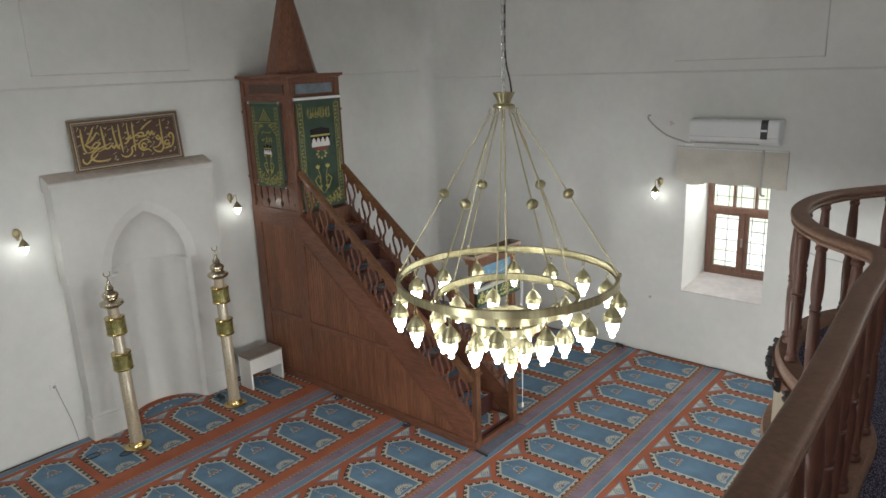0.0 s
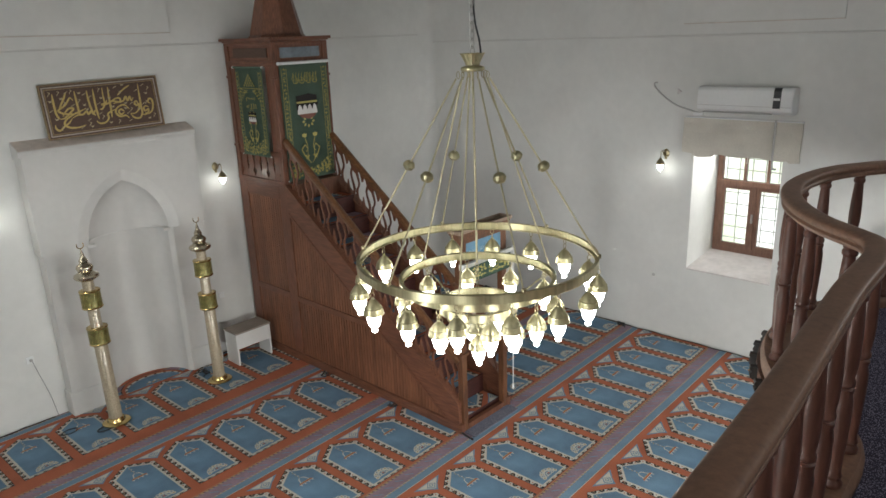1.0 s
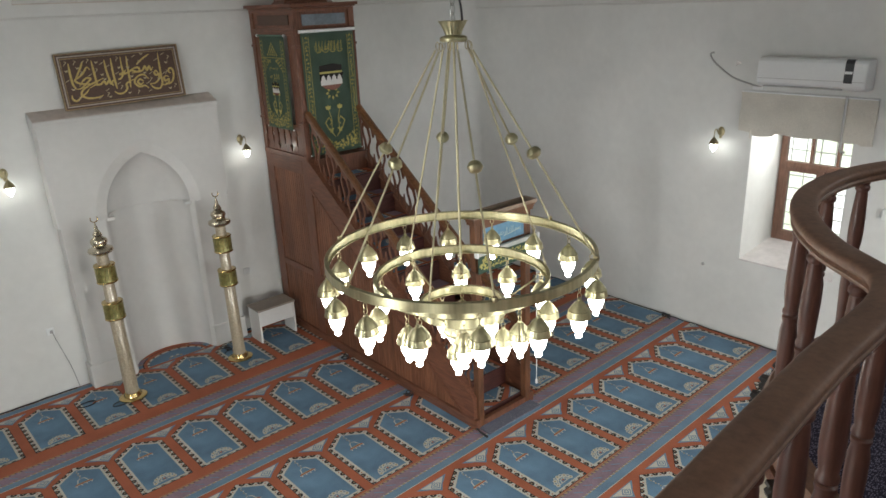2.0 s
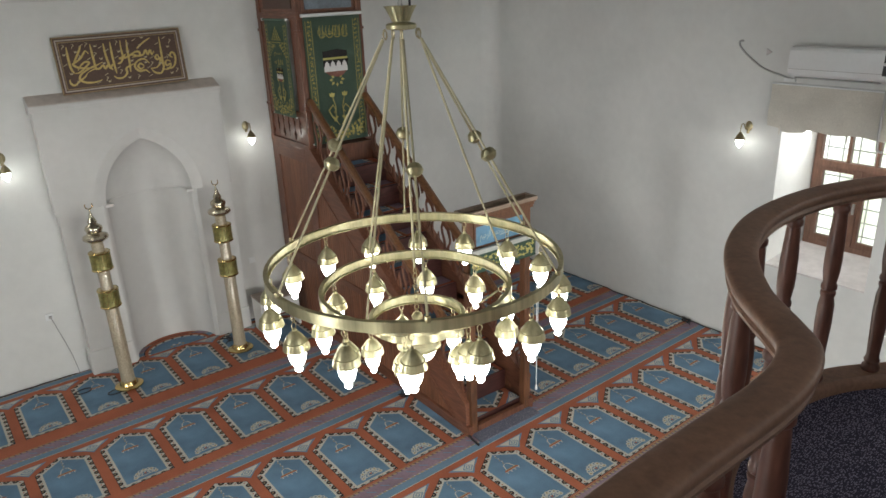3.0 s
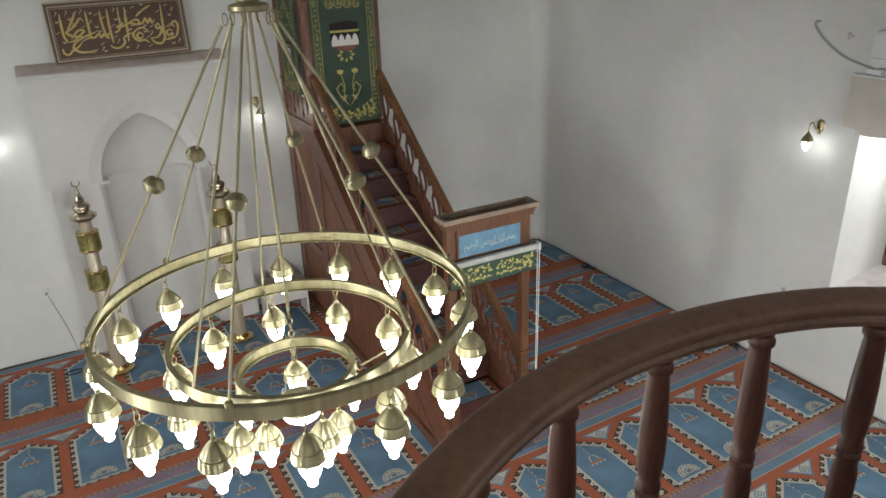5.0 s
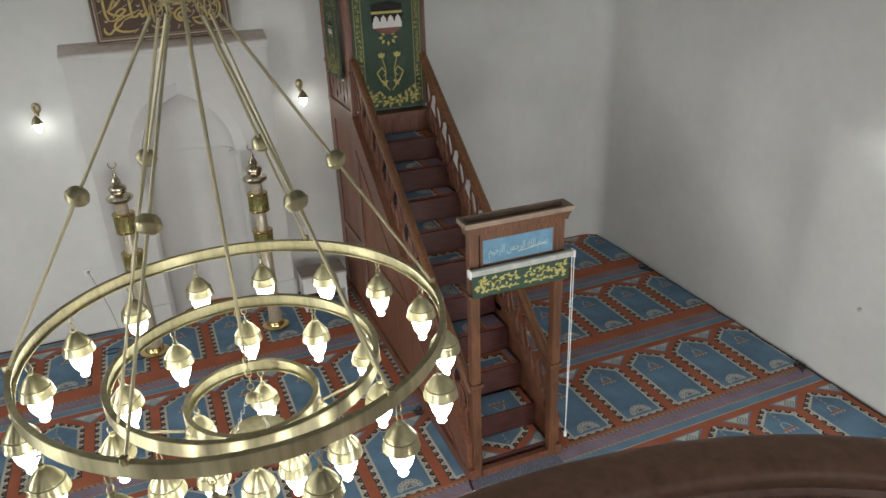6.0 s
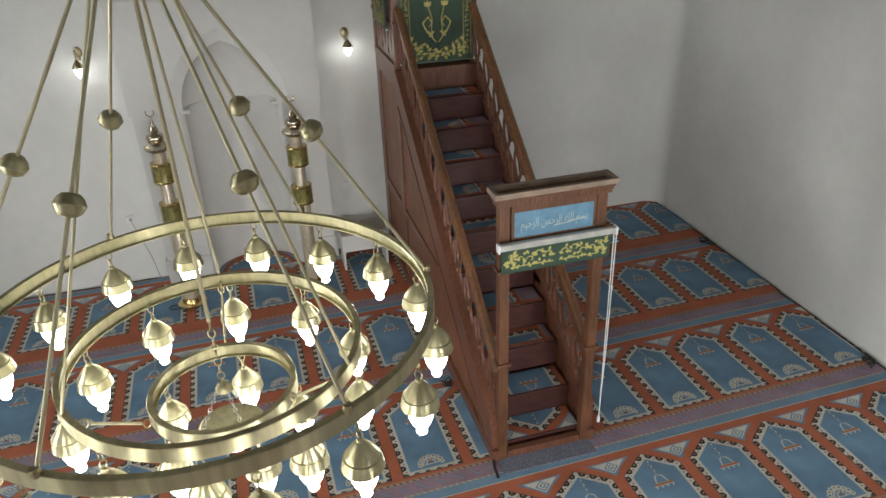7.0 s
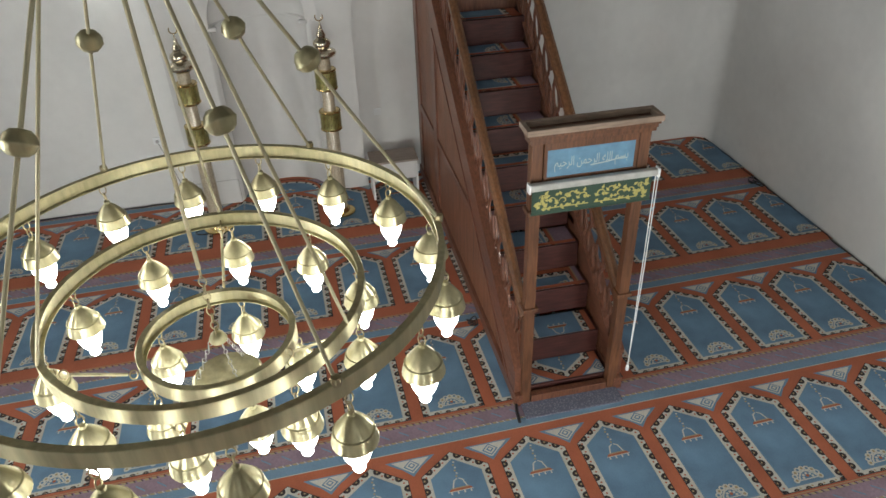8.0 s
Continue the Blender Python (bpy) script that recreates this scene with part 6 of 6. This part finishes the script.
# Emission in the dish stands in for light rising from the lit bowl.
part("bowl_dish", lathed([(0.0, 2.238), (0.030, 2.239), (0.034, 2.244), (0.040, 2.239), (0.062, 2.240), (0.066, 2.246), (0.072, 2.241), (0.10, 2.245)], 24, AT), glow("glowing_etched_glass", (0.80, 0.84, 0.76), 1.6), ch)
for s in range(40):
    part("chain_link", link((CX, CY, HZ + 0.10 + s * 0.046), 1.57 * (s % 2), 0.016, 0.003, 1.9), STEEL, ch)
wire = smooth_path([(CX + 0.05, CY + 0.02, HZ + 0.07), (CX + 0.03, CY + 0.03, HZ + 0.16), (CX + 0.008, CY + 0.01, HZ + 0.34), (CX + 0.012, CY + 0.008, HZ + 0.8), (CX + 0.010, CY, HZ + 1.8), (CX + 0.012, CY, TOP)], 6)
part("flex", tubed(wire, 0.006, 6), BLACK_PLASTIC, ch, "black flex beside the chain", smooth=True)
part("chain_rod", tubed([(CX, CY, HZ + 1.95), (CX, CY, TOP)], 0.006, 6), STEEL, ch)

# ---- gallery ----
LINE = [(0.116, SY), (0.111, -0.5), (0.101, 0.3), (0.084, 1.1), (0.066, 1.55), (0.042, 2.0), (0.004, 2.5), (-0.018, 2.8), (-0.024, 3.0), (-0.028, 3.14), (-0.046, 3.25), (-0.082, 3.335), (-0.145, 3.395), (-0.21, 3.447), (-0.28, 3.508), (-0.365, 3.61), (-0.435, 3.715), (-0.492, 3.83), (-0.535, 3.955), (-0.56, 4.085), (-0.568, 4.22), (-0.56, 4.355), (-0.535, 4.485), (-0.492, 4.61), (-0.427, 4.725), (-0.357, 4.83), (-0.272, 4.932), (-0.202, 4.993), (-0.137, 5.045), (-0.074, 5.105), (-0.046, 5.19), (-0.028, 5.3), (-0.024, 5.44), (-0.024, 5.8), (-0.024, 6.57), (-0.024, 7.57), (-0.024, 8.57), (-0.024, NY)]
RAIL_Z, DECK = 3.425, 2.625
curve = smooth_path([(x, y, 0) for x, y in LINE], 8)


def along(path, step, first=None):
    """Points at even distances along a path, with the way there."""
    out, need = [], step / 2 if first is None else first
    for a, b in zip(path, path[1:]):
        d = (b - a).length
        while need <= d:
            out.append(a.lerp(b, need / d))
            need += step
        need -= d
    return out


def beside(path, d):
    """The same path, d further out over the hall."""
    out = []
    for i, p in enumerate(path):
        t = (path[min(i + 1, len(path) - 1)] - path[max(i - 1, 0)]).normalized()
        out.append(Vector((p.x - t.y * d, p.y + t.x * d, p.z)))
    return out


slab = thing("gallery_deck", "curved wooden gallery deck with beige fascia and dark carved brackets", "gallery", kind="structure", at=(0, 4, DECK))
b = bmesh.new()
outer = [(p.x, p.y) for p in beside(curve, 0.066)]
prism(b, outer + [(EX, NY), (EX, SY)], lambda a, c, d: Vector((a, c, d)), DECK - 0.05, DECK)
part("floor_boards", b, WOOD, slab)
b = bmesh.new()
lower = beside(curve, 0.045)
prism(b, [(p.x, p.y) for p in lower] + [(EX, NY), (EX, SY)], lambda a, c, d: Vector((a, c, d)), DECK - 0.42, DECK - 0.05)
part("fascia", b, FASCIA, slab, "beige painted curved fascia")
b = bmesh.new()
sweep(b, [Vector((p.x, p.y, DECK - 0.42)) for p in beside(curve, 0.05)], [(-0.02, -0.02), (0.035, -0.02), (0.045, 0.01), (0.035, 0.035), (-0.02, 0.04)])
part("fascia_moulding", b, RAIL_WOOD, slab, smooth=True)
b = bmesh.new()
inner = [(p.x + 0.055, p.y) for p in curve]
flat(b, inner + [(EX, NY), (EX, SY)], DECK + 0.012, 0)
gc = part("gallery_carpet", b, GALLERY_CARPET)
tagged(gc, "dark navy flecked loop carpet on the gallery", "carpet", kind="structure")

rail = thing("gallery_railing", "curved polished dark wood railing with turned balusters on the gallery", "railing", at=(0, 4, DECK))
b = bmesh.new()
half = ((0.030, -0.036), (0.035, -0.031), (0.036, -0.022), (0.030, -0.016), (0.029, -0.013), (0.037, -0.008), (0.041, 0.000), (0.0415, 0.010), (0.0395, 0.0165), (0.034, 0.0205), (0.022, 0.0235), (0.010, 0.0245))
sec = [(a, c) for a, c in half] + [(-a, c) for a, c in half[::-1]]
fine = smooth_path([(x, y, RAIL_Z - 0.024) for x, y in LINE], 12)
sweep(b, fine, sec)
part("hand_rail", b, RAIL_WOOD, rail, "polished moulded hand rail", smooth=True)
b = bmesh.new()
sweep(b, [Vector((p.x, p.y, DECK + 0.001)) for p in fine], [(-0.052, 0), (0.052, 0), (0.055, 0.03), (0.050, 0.048), (0.040, 0.062), (-0.040, 0.062), (-0.050, 0.048), (-0.055, 0.03)])
part("base_rail", b, RAIL_WOOD, rail, smooth=True)
BZ0, BZ1 = DECK + 0.06, RAIL_Z - 0.050
H = BZ1 - BZ0
prof = [(0.034, 0.0), (0.040, 0.012), (0.040, 0.03), (0.032, 0.042), (0.030, 0.052), (0.036, 0.065), (0.030, 0.08), (0.028, 0.10), (0.032, 0.22), (0.036, 0.34), (0.035, 0.44), (0.028, 0.485), (0.033, 0.497), (0.033, 0.512), (0.026, 0.52), (0.034, 0.53), (0.034, 0.548), (0.028, 0.56), (0.035, 0.62), (0.037, 0.68), (0.0355, 0.77), (0.029, 0.90), (0.027, 0.925), (0.035, 0.937), (0.035, 0.953), (0.029, 0.965), (0.034, 0.978), (0.034, 1.0)]
bal_me = finish(lathed([(0.76 * r, z * H) for r, z in prof], 16), "baluster", BALUSTER_WOOD, True)
run = smooth_path([(x, y, 0) for x, y in LINE], 16)
lengths = [0.0]
for p, q in zip(run, run[1:]):
    lengths.append(lengths[-1] + (q - p).length)
mark = next(a for a, p in zip(lengths, run) if p.y >= 4.00)
spots = along(run, 0.243, mark % 0.243)
for p in spots:
    q = new("baluster", bal_me)
    q.parent, q.matrix_parent_inverse = rail, Matrix.Translation(-Vector(rail.location))
    q.matrix_basis = Matrix.Translation((p.x, p.y, BZ0))
    q.rotation_euler.z = p.y * 3
br_bm = bmesh.new()
prism(br_bm, [(0, 0), (0.030, 0.0), (0.034, -0.012), (0.022, -0.024), (0.034, -0.036), (0.030, -0.052), (0.016, -0.064), (0.0, -0.066)], lambda a, c, d: Vector((-a, d, c)), -0.016, 0.016)
br_me = finish(br_bm, "bracket", material("dark_bracket", (0.02, 0.015, 0.012), 0.5, grain=0.2))
edge = along([Vector((p.x, p.y, 0)) for p in beside(fine, 0.066)], 0.14)
for i, p in enumerate(edge):
    nxt = edge[min(i + 1, len(edge) - 1)] - edge[max(i - 1, 0)]
    q = new("bracket", br_me)
    q.parent, q.matrix_parent_inverse = slab, Matrix.Translation(-Vector(slab.location))
    q.matrix_basis = Matrix.Translation((p.x, p.y, DECK + 0.002)) @ Matrix.Rotation(math.atan2(nxt.y, nxt.x) - math.pi / 2, 4, "Z")

red = thing("wall_cabinet", "dull red wall cabinet with dark frame and small white star", "cabinet", at=(-0.68, NY, 1.4))
part("body", boxed(-0.99, -0.40, NY - 0.14, NY - 0.001, 1.40, 1.95, bevel=0.006), WOOD, red)
door = part("door", boxed(-0.965, -0.425, NY - 0.158, NY - 0.141, 1.50, 1.925, bevel=0.005), RED_PAINT, red, "dull red painted front")
b = bmesh.new()
star = [(-0.915 + (0.034 if k % 2 == 0 else 0.014) * math.sin(math.pi * k / 5), 1.715 + (0.034 if k % 2 == 0 else 0.014) * math.cos(math.pi * k / 5)) for k in range(10)]
prism(b, star, on_y(NY - 0.158), -0.002, -0.0005)
part("emblem", b, WHITE_PLASTIC, door, "small white star")
